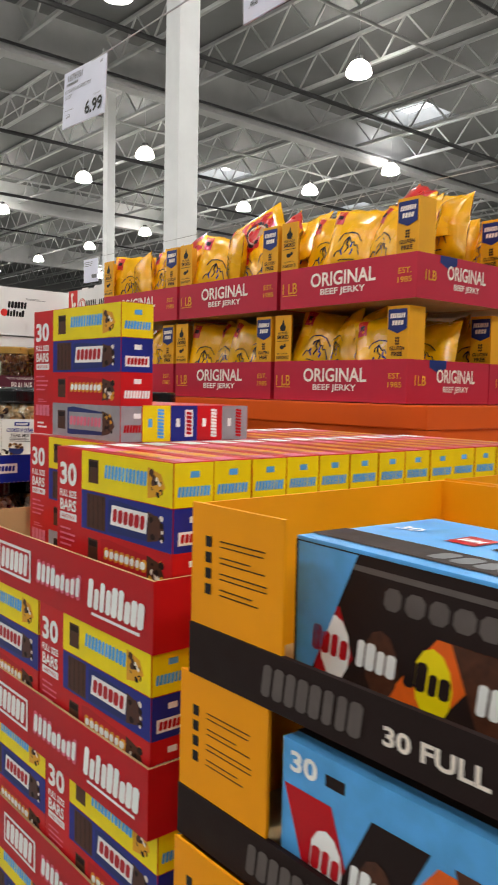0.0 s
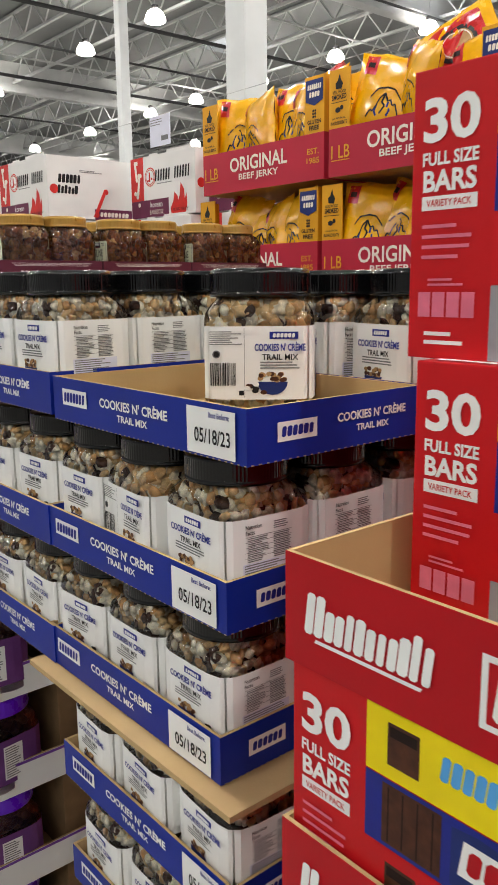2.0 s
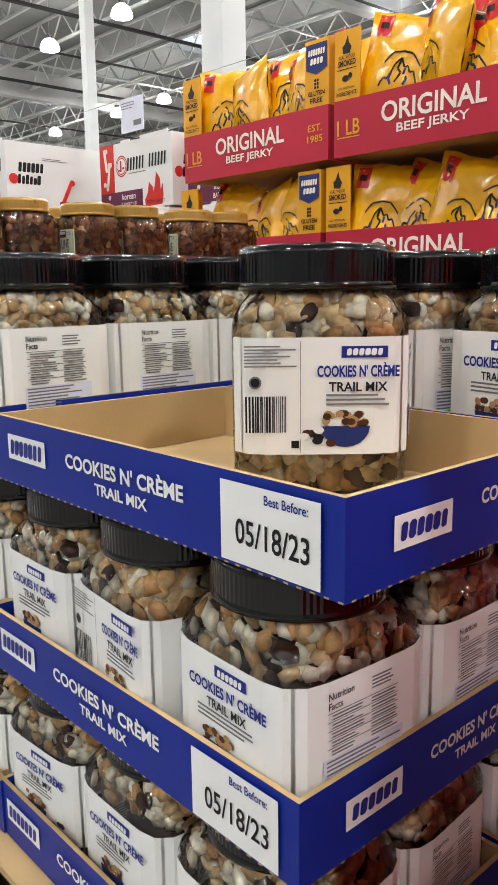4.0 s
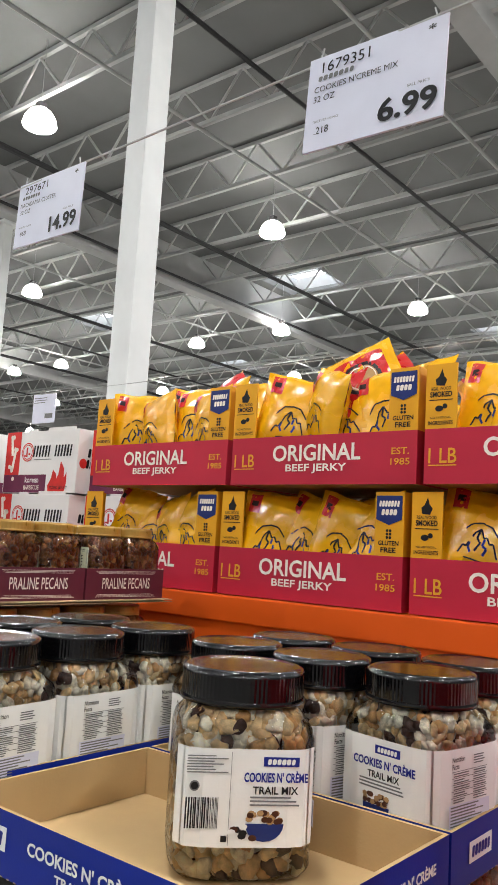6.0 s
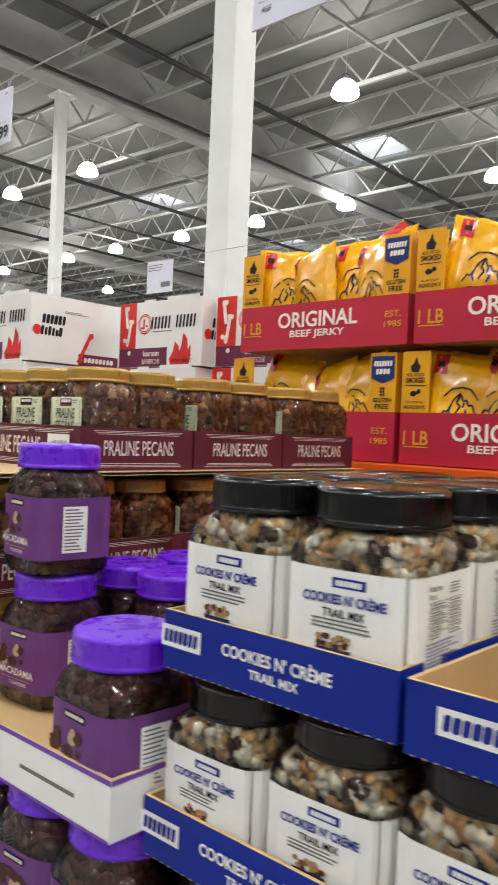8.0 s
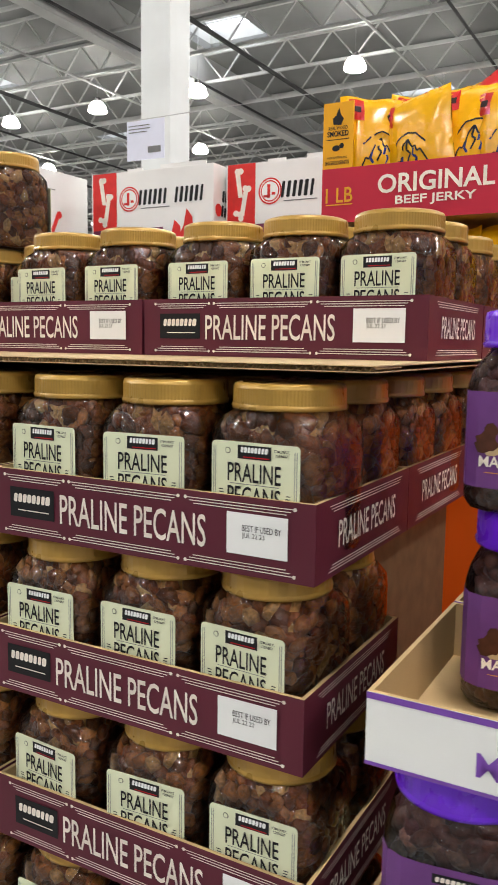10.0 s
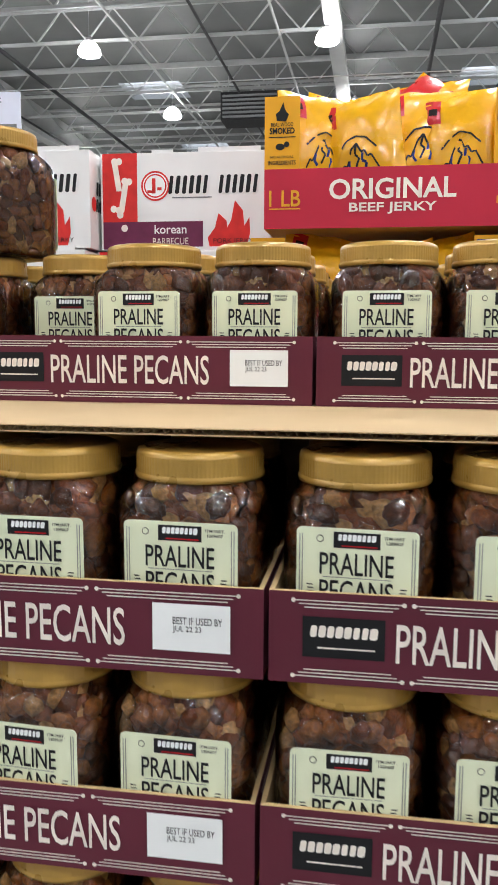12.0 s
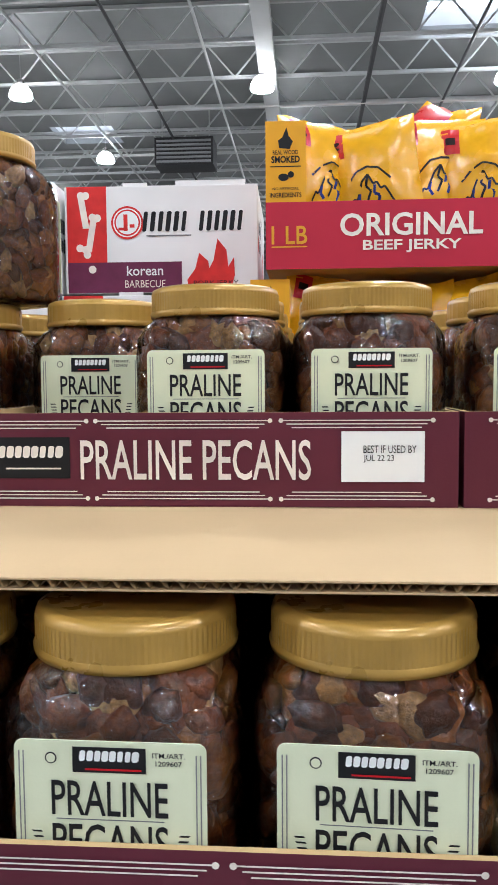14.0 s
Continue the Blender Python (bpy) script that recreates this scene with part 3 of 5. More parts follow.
def trail_jar_back():
    """A jar whose label seam lies on its outer face, barcode beside the title."""
    e = trail_jar(17, 2, True)
    p = Print(FRONT, (-CW - 0.001, 0.034, 0.009))
    p.lines(0.0, 0.086, 0.034, 0.015, 7, 1, seed=8).disc(-0.010, 0.069, 0.0042, 1).disc(-0.010, 0.069, 0.003, 0, 0.0008).bar(0.0195, 0.059, 0.0004, 0.073, 1)
    rnd = random.Random(5)
    u = -0.012
    while u < 0.014:
        w = rnd.choice((0.0005, 0.0009, 0.0013))
        p.bar(u - 0.004, 0.048, w, 0.024, 0)
        u += w + rnd.choice((0.0005, 0.0009))
    p.bar(0.016, 0.028, 0.005, 0.005, 0)
    lab = [c for c in e.children if c.name.startswith("label")][0]
    p.done("barcode_print", [M["ink"], M["grey_ink"]], lab)
    return e


PW = 0.0597
PROWS = [(0, 0.052, 4), (0.003, 0.0585, 4.6), (0.009, PW, 4.6), (0.103, PW, 4.6), (0.117, 0.0590, 4.2), (0.128, 0.0540, 3.0), (0.134, 0.0480, 2.3), (0.140, 0.0475, 2)]


def pecan_jar(seed, fine=1, bare=False):
    e = jar_base("praline_pecan_jar", PROWS, 0.0520, (0.134, 0.158), M["gold"], M["clear"], "clear square jar of praline pecans with gold lid",
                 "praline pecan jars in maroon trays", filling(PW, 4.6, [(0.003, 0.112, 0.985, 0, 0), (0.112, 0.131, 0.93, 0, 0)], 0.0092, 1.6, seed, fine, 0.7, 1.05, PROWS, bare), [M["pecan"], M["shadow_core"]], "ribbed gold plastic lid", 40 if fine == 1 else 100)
    lab = part("label", round_card(-PW - 0.0012, -PW - 0.0004, -0.0445, 0.0445, 0.014, 0.107, 0.004), M["pale"], e, "pale green paper label")
    p = Print(FRONT, (-PW - 0.0014, 0, 0.009))
    p.bar(0.0, 0.0895, 0.034, 0.012, 0).letters(0, 0.0915, 0.028, 0.005, 8, 1).bar(0.002, 0.0852, 0.026, 0.0009, 2, 0.0008)
    p.words("ITM./ART.", 0.0275, 0.0925, 0.015, 0.0024, 0).words("1209607", 0.0275, 0.0888, 0.012, 0.0024, 0)
    p.disc(-0.027, 0.090, 0.0028, 0, n=12).disc(-0.027, 0.090, 0.0022, 3, 0.0008, n=12)
    p.words("PRALINE", 0.0, 0.0715, 0.054, 0.0165, 0, bold=0.008).words("PECANS", 0.0, 0.051, 0.054, 0.0165, 0, bold=0.008)
    p.bar(0, 0.0612, 0.05, 0.0005, 4)
    for s in (-1, 1):
        for k in range(2):
            p.bar(s * (0.042 - k * 0.002), 0.054, 0.0006, 0.078, 4)
        for k in range(4):
            p.bar(s * (0.0325 + k * 0.0006), 0.047 + k * 0.0026, 0.0045, 0.0009, 0, lean=0.0004 * s)
    p.words("FANCY PECANS WITH A SWEET", 0, 0.0385, 0.05, 0.0032, 0).words("GLAZE", 0, 0.0335, 0.014, 0.003, 0)
    rnd = random.Random(seed)
    for i in range(9):
        p.disc(-0.026 + rnd.uniform(-0.008, 0.03), 0.022 + rnd.uniform(-0.006, 0.010), 0.0055, 5, 0.0006 + i * 0.00002, 0.7, 8)
    p.done("label_print", [M["ink"], M["white"], M["red"], M["pale"], M["grey_ink"], M["choc"]], lab)
    return e


AW = 0.0565
AROWS = [(0, 0.047, 3.5), (0.003, 0.053, 4.2), (0.010, AW, 4.5), (0.104, AW, 4.5), (0.116, 0.054, 4), (0.126, 0.050, 3), (0.132, 0.0465, 2.3), (0.140, 0.0455, 2)]


def cluster_jar(seed):
    e = jar_base("macadamia_cluster_jar", AROWS, 0.0525, (0.135, 0.166), M["purple_lid"], M["smoke"], "jar of chocolate macadamia clusters with bright purple lid",
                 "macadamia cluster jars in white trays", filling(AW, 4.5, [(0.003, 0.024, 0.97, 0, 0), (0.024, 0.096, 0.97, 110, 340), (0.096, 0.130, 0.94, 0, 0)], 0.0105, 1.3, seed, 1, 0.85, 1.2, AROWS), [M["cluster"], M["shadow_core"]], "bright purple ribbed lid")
    lab = part("label", wrap(AW, 4.5, 0.022, 0.100, 100, 350), M["purple"], e, "dark purple wrap-round label")
    p = Print(FRONT, (-AW - 0.001, 0, 0))
    p.words("MACADAMIA", 0, 0.044, 0.07, 0.009, 0, bold=0.02).bar(0.002, 0.091, 0.034, 0.0075, 1).letters(0.002, 0.091, 0.03, 0.004, 8, 0)
    p.bar(0, 0.035, 0.06, 0.0006, 2).words("CLUSTERS", 0.004, 0.030, 0.034, 0.004, 0)
    rnd = random.Random(seed)
    for i in range(14):
        p.chunk(-0.01 + rnd.uniform(-0.024, 0.026), 0.066 + rnd.uniform(-0.012, 0.010), rnd.uniform(0.005, 0.0085), 4 if i % 4 == 3 else 3, 0.0006 + i * 0.00002, rnd)
    p.done("front_print", [M["cream"], M["ink"], M["gold_ink"], M["choc"], M["kraft_light"]], lab)
    p = Print(SIDE, (0, -AW - 0.001, 0))
    p.bar(-0.006, 0.060, 0.034, 0.058, 0)
    p.lines(-0.006, 0.060, 0.029, 0.054, 13, 1, 0.0008, 0.4, seed)
    p.done("nutrition_print", [M["white"], M["grey_ink"]], lab)
    return e


# ---- trays ----
def trail_tray(long_front):
    lx, ly = (0.25, 0.38) if long_front else (0.38, 0.25)
    e = tray("trail_mix_tray", lx, ly, 0.054, M["blue"], "royal blue printed cardboard tray for trail mix jars", "cardboard tray", "blue trail mix trays")
    p = Print(FRONT, (-0.0006, ly / 2, 0))
    k = 1.0 if long_front else 0.85
    a = 0.0 if long_front else 0.012
    for q in range(int(ly / 0.0095)):
        p.bar(-ly / 2 + 0.008 + 0.0095 * q, 0.0009, 0.0034, 0.0011, 3)
    b = Print(FRONT, (-0.0006, ly / 2, 0))
    b.bar(-0.134 * k + a, 0.031, 0.060 * k, 0.020, 0).letters(-0.134 * k + a, 0.031, 0.052 * k, 0.012, 7, 1)
    b.done("brand_patch", [M["white"], M["royal"]], e, "white brand patch")
    p.words("COOKIES N' CR\u00c8ME", -0.004 * k + a, 0.034, 0.138 * k, 0.0135, 0, bold=0.03).words("TRAIL MIX", -0.004 * k + a, 0.0185, 0.062 * k, 0.0080, 0, bold=0.03)
    if long_front:
        d = Print(FRONT, (-0.0012, ly / 2, 0))
        d.bar(0.138, 0.026, 0.076, 0.046, 0, 0.0008).words("05/18/23", 0.141, 0.022, 0.056, 0.0145, 2, 0.0014, bold=0.012).words("Best Before:", 0.152, 0.043, 0.032, 0.0055, 1, 0.0014)
        d.done("date_label", [M["white"], M["royal"], M["ink"]], e, "white date sticker")
    p.done("front_print", [M["white"], M["royal"], M["ink"], M["kraft_light"]], e)
    p = Print(SIDE, (lx / 2, -0.0006, 0))
    q = 1.0 if long_front else 1.3
    for i in range(int(lx / 0.0095)):
        p.bar(-lx / 2 + 0.006 + 0.0095 * i, 0.0009, 0.0034, 0.0011, 2)
    p.bar(-0.062 * q, 0.028, 0.052, 0.019, 0).letters(-0.062 * q, 0.028, 0.043, 0.010, 6, 1)
    p.words("COOKIES N' CR\u00c8ME", 0.045 * q, 0.034, 0.105, 0.0115, 0, bold=0.03).words("TRAIL MIX", 0.045 * q, 0.020, 0.05, 0.007, 0, bold=0.03)
    p.done("side_print", [M["white"], M["royal"], M["kraft_light"]], e)
    return e


def pecan_tray():
    lx, ly = 0.2435, 0.372
    e = tray("praline_pecan_tray", lx, ly, 0.070, M["maroon"], "maroon printed cardboard tray for praline pecan jars", "cardboard tray", "maroon praline pecan trays", pad=0.009)
    p = Print(FRONT, (-0.0006, ly / 2 + 0.0127, 0))
    for s in (1, -1):
        for a, b in ((-0.155, -0.075), (-0.068, 0.062), (0.070, 0.180)):
            for k in range(3):
                inset = 0.004 * k
                p.bar((a + b) / 2, 0.0350 + s * (0.0290 - 0.0026 * k), b - a - inset * 2, 0.0008, 0)
            p.disc(a, 0.0350 + s * 0.0290, 0.0018, 0, n=8).disc(b, 0.0350 + s * 0.0290, 0.0018, 0, n=8)
    p.bar(-0.118, 0.0365, 0.060, 0.031, 1).letters(-0.118, 0.041, 0.050, 0.009, 8, 0).bar(-0.116, 0.0285, 0.042, 0.0012, 0, 0.0008)
    p.words("PRALINE PECANS", 0.006, 0.0350, 0.172, 0.030, 0, bold=0.008)
    d = Print(FRONT, (-0.0012, ly / 2 + 0.0127, 0))
    d.bar(0.144, 0.0375, 0.060, 0.037, 0, 0.0008).words("BEST IF USED BY", 0.149, 0.043, 0.038, 0.0056, 1, 0.0014, 0.0).words("JUL 22 23", 0.141, 0.036, 0.022, 0.0056, 1, 0.0014, 0.0)
    d.done("date_label", [M["white"], M["ink"]], e, "white date sticker")
    p.done("front_print", [M["cream"], M["ink"], M["white"]], e)
    p = Print(SIDE, (lx / 2, -0.0006, 0))
    for s in (1, -1):
        for k in range(3):
            p.bar(0, 0.0350 + s * (0.0290 - 0.0026 * k), 0.19 - 0.008 * k, 0.0008, 0)
    p.words("PRALINE PECANS", 0, 0.0365, 0.15, 0.025, 0, bold=0.006)
    p.done("side_print", [M["cream"]], e)
    return e


def cluster_tray():
    lx, ly = 0.236, 0.432
    e = tray("macadamia_cluster_tray", lx, ly, 0.056, M["white"], "white cardboard tray with purple rim for cluster jars", "cardboard tray", "white cluster trays")
    p = Print(FRONT, (-0.0006, ly / 2, 0))
    p.bar(0, 0.0535, ly, 0.005, 0).bar(0, 0.0015, ly, 0.003, 0)
    p.bar(-0.09, 0.040, 0.062, 0.010, 1).letters(-0.09, 0.040, 0.052, 0.006, 8, 2).words("MACADAMIA", -0.06, 0.022, 0.15, 0.018, 0, bold=0.01).bar(0.12, 0.026, 0.09, 0.004, 3)
    p.done("front_print", [M["lilac"], M["ink"], M["white"], M["grey_ink"]], e)
    p = Print(SIDE, (lx / 2, -0.0006, 0))
    p.bar(0, 0.0535, lx, 0.005, 0)
    p.done("side_print", [M["lilac"]], e)
    return e


rnd = random.Random(11)


def jitter(x, y, z, turn):
    return pose(x + rnd.uniform(-0.002, 0.002), y + rnd.uniform(-0.002, 0.002), z, 0, 0, turn + rnd.uniform(-4, 4))


# ---- trail mix stack: trays A (long side out) and B (short side out) ----
TA, TB = Stock(trail_tray(True)), Stock(trail_tray(False))
TJ = [Stock(trail_jar(s)) for s in (3, 4)]
TF = [Stock(trail_jar(s, 1)) for s in (5, 6)]
TK = Stock(trail_jar_back())
TIER_T = [1.333, 1.169, 1.005, 0.834, 0.671, 0.508, 0.345]
TS, JS, JT = Matrix.Scale(0.965, 4), Matrix.Diagonal((0.965, 0.965, 0.945, 1)), Matrix.Diagonal((0.975, 0.975, 1.02, 1))
CX, CY = 0.703, 2.278
tagged(pallet(0.56, 0.66), "worn wooden pallet on the concrete floor", "pallet").location = (0.69, 2.26, 0)
part("cardboard_box_base", slab(0.70, 1.22, 2.29, 2.90, 0.131, 0.343, 0.004), M["kraft"]).name = "cardboard_riser"
tagged(bpy.data.objects["cardboard_riser"], "brown cardboard riser under the trail mix trays", "cardboard box")
for k, z in enumerate(TIER_T):
    dy = (0.0, 0.022, 0.036, 0.03, 0.03, 0.02, 0.02)[k]
    dx = (0.0, -0.008, -0.008, 0.0, 0.004, 0.0, 0.0)[k]
    for c in range(2):
        if k > 4 and c:
            continue
        x, y = CX + dx + 0.246 * c, CY + dy
        TA.put(pose(x, y, z) @ TS)
        for i in range(2):
            for j in range(3):
                jx, jy = x + 0.067 + 0.1135 * i, y + 0.0645 + 0.1187 * j
                if k == 0 and c == 0:
                    continue
                if k and not (i == 0 and c == 0 or j == 0 and k < 4):
                    continue
                if k > 3 and c:
                    continue
                turn = 0 if k else rnd.choice((0, 0, 8, -12, -90))
                st = TK if (j == 1 and k == 1 and c == 0) else (TF if k < 2 and c < 2 else TJ)[(i + j + k) % 2]
                st.put(jitter(jx, jy, z + 0.0042, -4 if st is TK else turn) @ (JS if k else JT))
    for c in range(1 if k < 3 else 0):
        x, y = CX + dx - 0.002 + 0.372 * c, CY + 0.3715 + (dy if k else 0) * 0.4
        TB.put(pose(x, y, z + (0.004 if k == 0 else 0)) @ TS)
        for i in range(3):
            for j in range(2):
                if k and i:
                    continue
                (TF if k == 0 and c == 0 else TJ)[(i + j) % 2].put(jitter(x + 0.067 + 0.1178 * i, y + 0.062 + 0.116 * j, z + 0.0042 + (0.004 if k == 0 else 0), rnd.choice((0, 0, 0, -90)) if i else 0) @ (JS if k else JT))
# The one jar left in the top tray, its barcode side to the aisle.
TK.put(pose(0.870, 2.452, 1.3372, 0, 0, 47) @ Matrix.Scale(1.03, 4))
s = tagged(part("cardboard_sheet", slab(CX - 0.03, 1.24, CY - 0.005, 2.70, 0.9965, 1.0035), M["kraft"]), "brown corrugated cardboard layer sheet between jar tiers", "cardboard sheet")

# Added block in place of inner jars; its brown gives the gaps their shade.
tagged(part("cardboard_core", slab(0.845, 1.18, 2.44, 2.64, 0.344, 1.324, 0.004), M["shade_block"]), "added brown block standing for shade inside the trail mix stack", "cardboard box")
# ---- macadamia cluster stack ----
AT = Stock(cluster_tray())
AJ = [Stock(cluster_jar(s)) for s in (21, 22)]
AX, AY = 0.656, 2.902
tagged(pallet(0.52, 0.46), "worn wooden pallet on the concrete floor", "pallet").location = (0.68, 2.904, 0)
tagged(part("cardboard_riser", slab(0.68, 1.13, 2.91, 3.36, 0.131, 0.325, 0.004), M["kraft"]), "brown cardboard riser under the cluster trays", "cardboard box")
for k in range(6):
    z = 1.187 - 0.172 * k
    for c in range(2 if k == 0 else 1):
        x = AX + 0.24 * c + (0, 0.004, -0.004, 0.003, 0, 0)[k]
        AT.put(pose(x, AY, z))
        for i in range(2):
            for j in range(4):
                if k == 0 and c == 0 and (i, j) not in ((0, 0), (1, 3)):
                    continue
                if k and i:
                    continue
                AJ[(i + j) % 2].put(jitter(x + 0.061 + 0.114 * i, AY + 0.058 + (0.105 if k else 0.0955) * j, z + 0.0045, rnd.choice((0, 0, -12, 8))))
# Block added behind the front jars, coloured as the shade between them.
tagged(part("cardboard_core", slab(0.81, 1.12, 2.915, 3.355, 0.326, 1.180, 0.004), M["shade_block"]), "added brown block standing for shade inside the cluster stack", "cardboard box")
AJ[0].put(jitter(AX + 0.172, AY + 0.344, 1.187 + 0.0045 + 0.1665, -8))

# ---- praline pecan stack ----
PT = Stock(pecan_tray())
PJ = [Stock(pecan_jar(s)) for s in (31, 32, 33)]
PF = [Stock(pecan_jar(s, 2)) for s in (34, 35, 36)]
PB = Stock(pecan_jar(37, 2, True))
PX, PY = 0.718, 3.381
for y in (3.41, 4.2):
    tagged(pallet(1.02, 0.78), "worn wooden pallet on the concrete floor", "pallet").location = (0.73, y, 0)
# Added filler block: shade between the pecan jars, as a plain brown.
tagged(part("cardboard_core", slab(0.985, 1.70, 3.56, 4.90, 0.4485, 1.458, 0.004), M["shade_block"]), "added brown block standing for shade inside the pecan stack", "cardboard box")
tagged(part("cardboard_riser", slab(0.73, 1.72, 3.40, 4.90, 0.131, 0.448, 0.004), M["kraft"]), "brown cardboard riser under the praline pecan trays", "cardboard box")
for k in range(7):
    z = 1.4775 if k == 0 else 1.292 - 0.1685 * (k - 1)
    for c in range(3 if k == 0 else 4):
        if k > 1 and c:
            continue
        for r in range(4):
            if k == 1 and c and r:
                continue
            x = (0.964 if k == 0 else PX + (0.0, -0.004, -0.007, -0.004, 0.0, 0.0, 0.0)[k - 1]) + (0.249 if k == 0 else 0.2445) * c
            y = (3.392 if k == 0 else PY + 0.025 + (0.0, 0.005, -0.004, 0.0, 0.0, 0.0, 0.0)[k - 1]) + 0.376 * r
            PT.put(pose(x, y, z))
            for i in range(2):
                for j in range(3):
                    if (k, c, r, i, j) == (0, 0, 1, 0, 2):
                        continue
                    if k == 0 and c and i and r > 1:
                        continue
                    if k and not (c == 0 and (i == 0 or k < 5) or k == 1 and r == 0 and j == 0):
                        continue
                    (PF if k < 2 and i == 0 and c == 0 else PJ)[(i + 2 * j + k + r) % 3].put(jitter(x + (0.067 if k else 0.074 if r else 0.080) + 0.114 * i * (1 if k else 0.9), y + (0.063 + 0.120 * j if k == 0 else 0.061 + 0.1228 * j), z + 0.0095, 0))
bm = slab(0.750, 1.72, 3.37, 4.99, 1.4760, 1.4770)
add_box(bm, 0.750, 1.72, 3.37, 4.99, 1.4708, 1.4718)
row = []
for i in range(1300):
    zz = 1.4739 + 0.0019 * math.sin(i * 0.98)
    row.append([bm.verts.new((xx, 3.371 + i * 1.618 / 1299, zz)) for xx in (0.7505, 0.82)])
for a, b in zip(row, row[1:]):
    bm.faces.new((a[0], b[0], b[1], a[1])).material_index = 1
tagged(part("cardboard_sheet", bm, [M["kraft_light"], M["kraft"]]), "pale corrugated cardboard layer sheet between pecan tiers", "cardboard sheet")
PB.put(pose(1.155, 4.195, 1.6455, 0, 0, 150))


# ---- candy bar cartons on red trays ----
BX, BY, BH = 0.0608, 0.308, 0.226


def candy_carton():
    e = tagged(new("candy_bar_carton"), "red variety carton of thirty candy bars with colour bands", "carton", "candy bar cartons in red trays")
    part("carton_body", slab(0, BX, 0, BY, 0, BH, 0.0012), M["red_box"], e)
    # Long face: red panel, then four bands with their bars.
    p = Print(FRONT, (-0.0004, BY / 2, 0))
    u0 = -BY / 2 + 0.078
    bands = [(0.1975, 0.055, 1), (0.1415, 0.055, 2), (0.086, 0.052, 0), (0.030, 0.058, 3)]
    w = BY / 2 - u0
    for v, h, mi in bands:
        p.bar(u0 + w / 2, v, w, h, mi, 0.0003)
    um = -BY / 2 + 0.037
    p.words("30", um, 0.187, 0.052, 0.034, 4, bold=0.05).words("FULL SIZE", um, 0.158, 0.052, 0.0105, 4, bold=0.04).words("BARS", um, 0.141, 0.050, 0.017, 4, bold=0.05)
    p.bar(um, 0.124, 0.052, 0.011, 4).words("VARIETY PACK", um, 0.124, 0.042, 0.0055, 0, 0.001)
    p.lines(um, 0.094, 0.050, 0.032, 4, 5, fill=0.35)
    for i in range(4):
        p.bar(um - 0.021 + 0.014 * i, 0.044, 0.012, 0.020, 6)
    p.lines(um, 0.062, 0.036, 0.008, 2, 5).lines(um, 0.017, 0.040, 0.014, 2, 4)
    for k, (v, h, mi) in enumerate(bands):
        if k == 1:
            p.bar(u0 + 0.042, v, 0.052, 0.048, 7, 0.0006)
            for i in range(4):
                p.bar(u0 + 0.022 + 0.013 * i, v, 0.0012, 0.044, 9, 0.0008)
        else:
            p.bar(u0 + 0.034, v, 0.028, 0.033, 7, 0.0006).bar(u0 + 0.034, v + 0.010, 0.024, 0.008, 9, 0.0008)
        wrap_mi = (1, 10, 11, 10)[k]
        a, b = u0 + (0.076 if k == 1 else 0.056), BY / 2 - 0.052
        p.shape([(a, v - h * 0.40), (a + 0.006, v - h * 0.42), (b, v - h * 0.36), (b, v + h * 0.30), (a + 0.02, v + h * 0.42), (a, v + h * 0.38)], wrap_mi, 0.0006)
        c = (a + b) / 2 + 0.002
        if k == 0:
            p.letters(c, v + 0.003, b - a - 0.014, 0.019, 12, 12)
        elif k == 1:
            p.bar(c, v + 0.002, b - a - 0.012, 0.027, 4, 0.0009, 0.002).letters(c, v + 0.002, b - a - 0.020, 0.018, 6, 11, 0.0011)
        elif k == 2:
            p.letters(c, v + 0.002, b - a - 0.012, 0.017, 8, 8).letters(c, v + 0.002, b - a - 0.018, 0.010, 8, 4, 0.0011)
        else:
            p.bar(c, v, b - a - 0.008, 0.030, 3, 0.0009).letters(c, v, b - a - 0.014, 0.016, 9, 5, 0.0011)
        # broken end of the bar
        crumbs = random.Random(60 + k)
        p.shape([(b - 0.004, v - h * 0.38), (b + 0.020, v - h * 0.30), (b + 0.036, v - h * 0.08), (b + 0.026, v + h * 0.22), (b - 0.004, v + h * 0.34)], (8, 7, 7, 7)[k], 0.00065)
        for i in range(16):
            p.chunk(b + 0.004 + crumbs.uniform(0, 0.028), v + h * crumbs.uniform(-0.3, 0.25), crumbs.uniform(0.003, 0.007), ((8, 13, 7, 9), (7, 9, 7, 13), (7, 13, 8, 9), (9, 7, 9, 8))[k][i % 4], 0.0007 + 0.00002 * i, crumbs)
    p.done("front_print", [M["red_box"], M["yellow"], M["royal"], M["silver"], M["white"], M["pink"], M["pink"], M["choc"], M["gold_ink"], M["brown"], M["navy"], M["red"], M["sky"], M["cream"]], e)
    for face, org in ((SIDE, (BX / 2, -0.0004, 0)),):
        p = Print(face, org)
        for k, (v, h, mi) in enumerate(bands):
            p.bar(0, v, BX - 0.001, h, mi, 0.0003)
            p.bar(0.001, v + 0.013, 0.014, 0.008, 4 if k else 5, 0.0006)
            if k == 1:
                p.bar(0, v - 0.010, 0.046, 0.017, 4, 0.0006).letters(0, v - 0.010, 0.040, 0.011, 6, 6, 0.0009)
            else:
                p.letters(0, v - 0.008, 0.050, 0.013, 9, (5, 4, 4, 6)[k])
        p.done("end_print", [M["red_box"], M["yellow"], M["royal"], M["silver"], M["white"], M["sky"], M["red"]], e)
    p = Print(TOP, (BX / 2, BY / 2, BH + 0.0002))
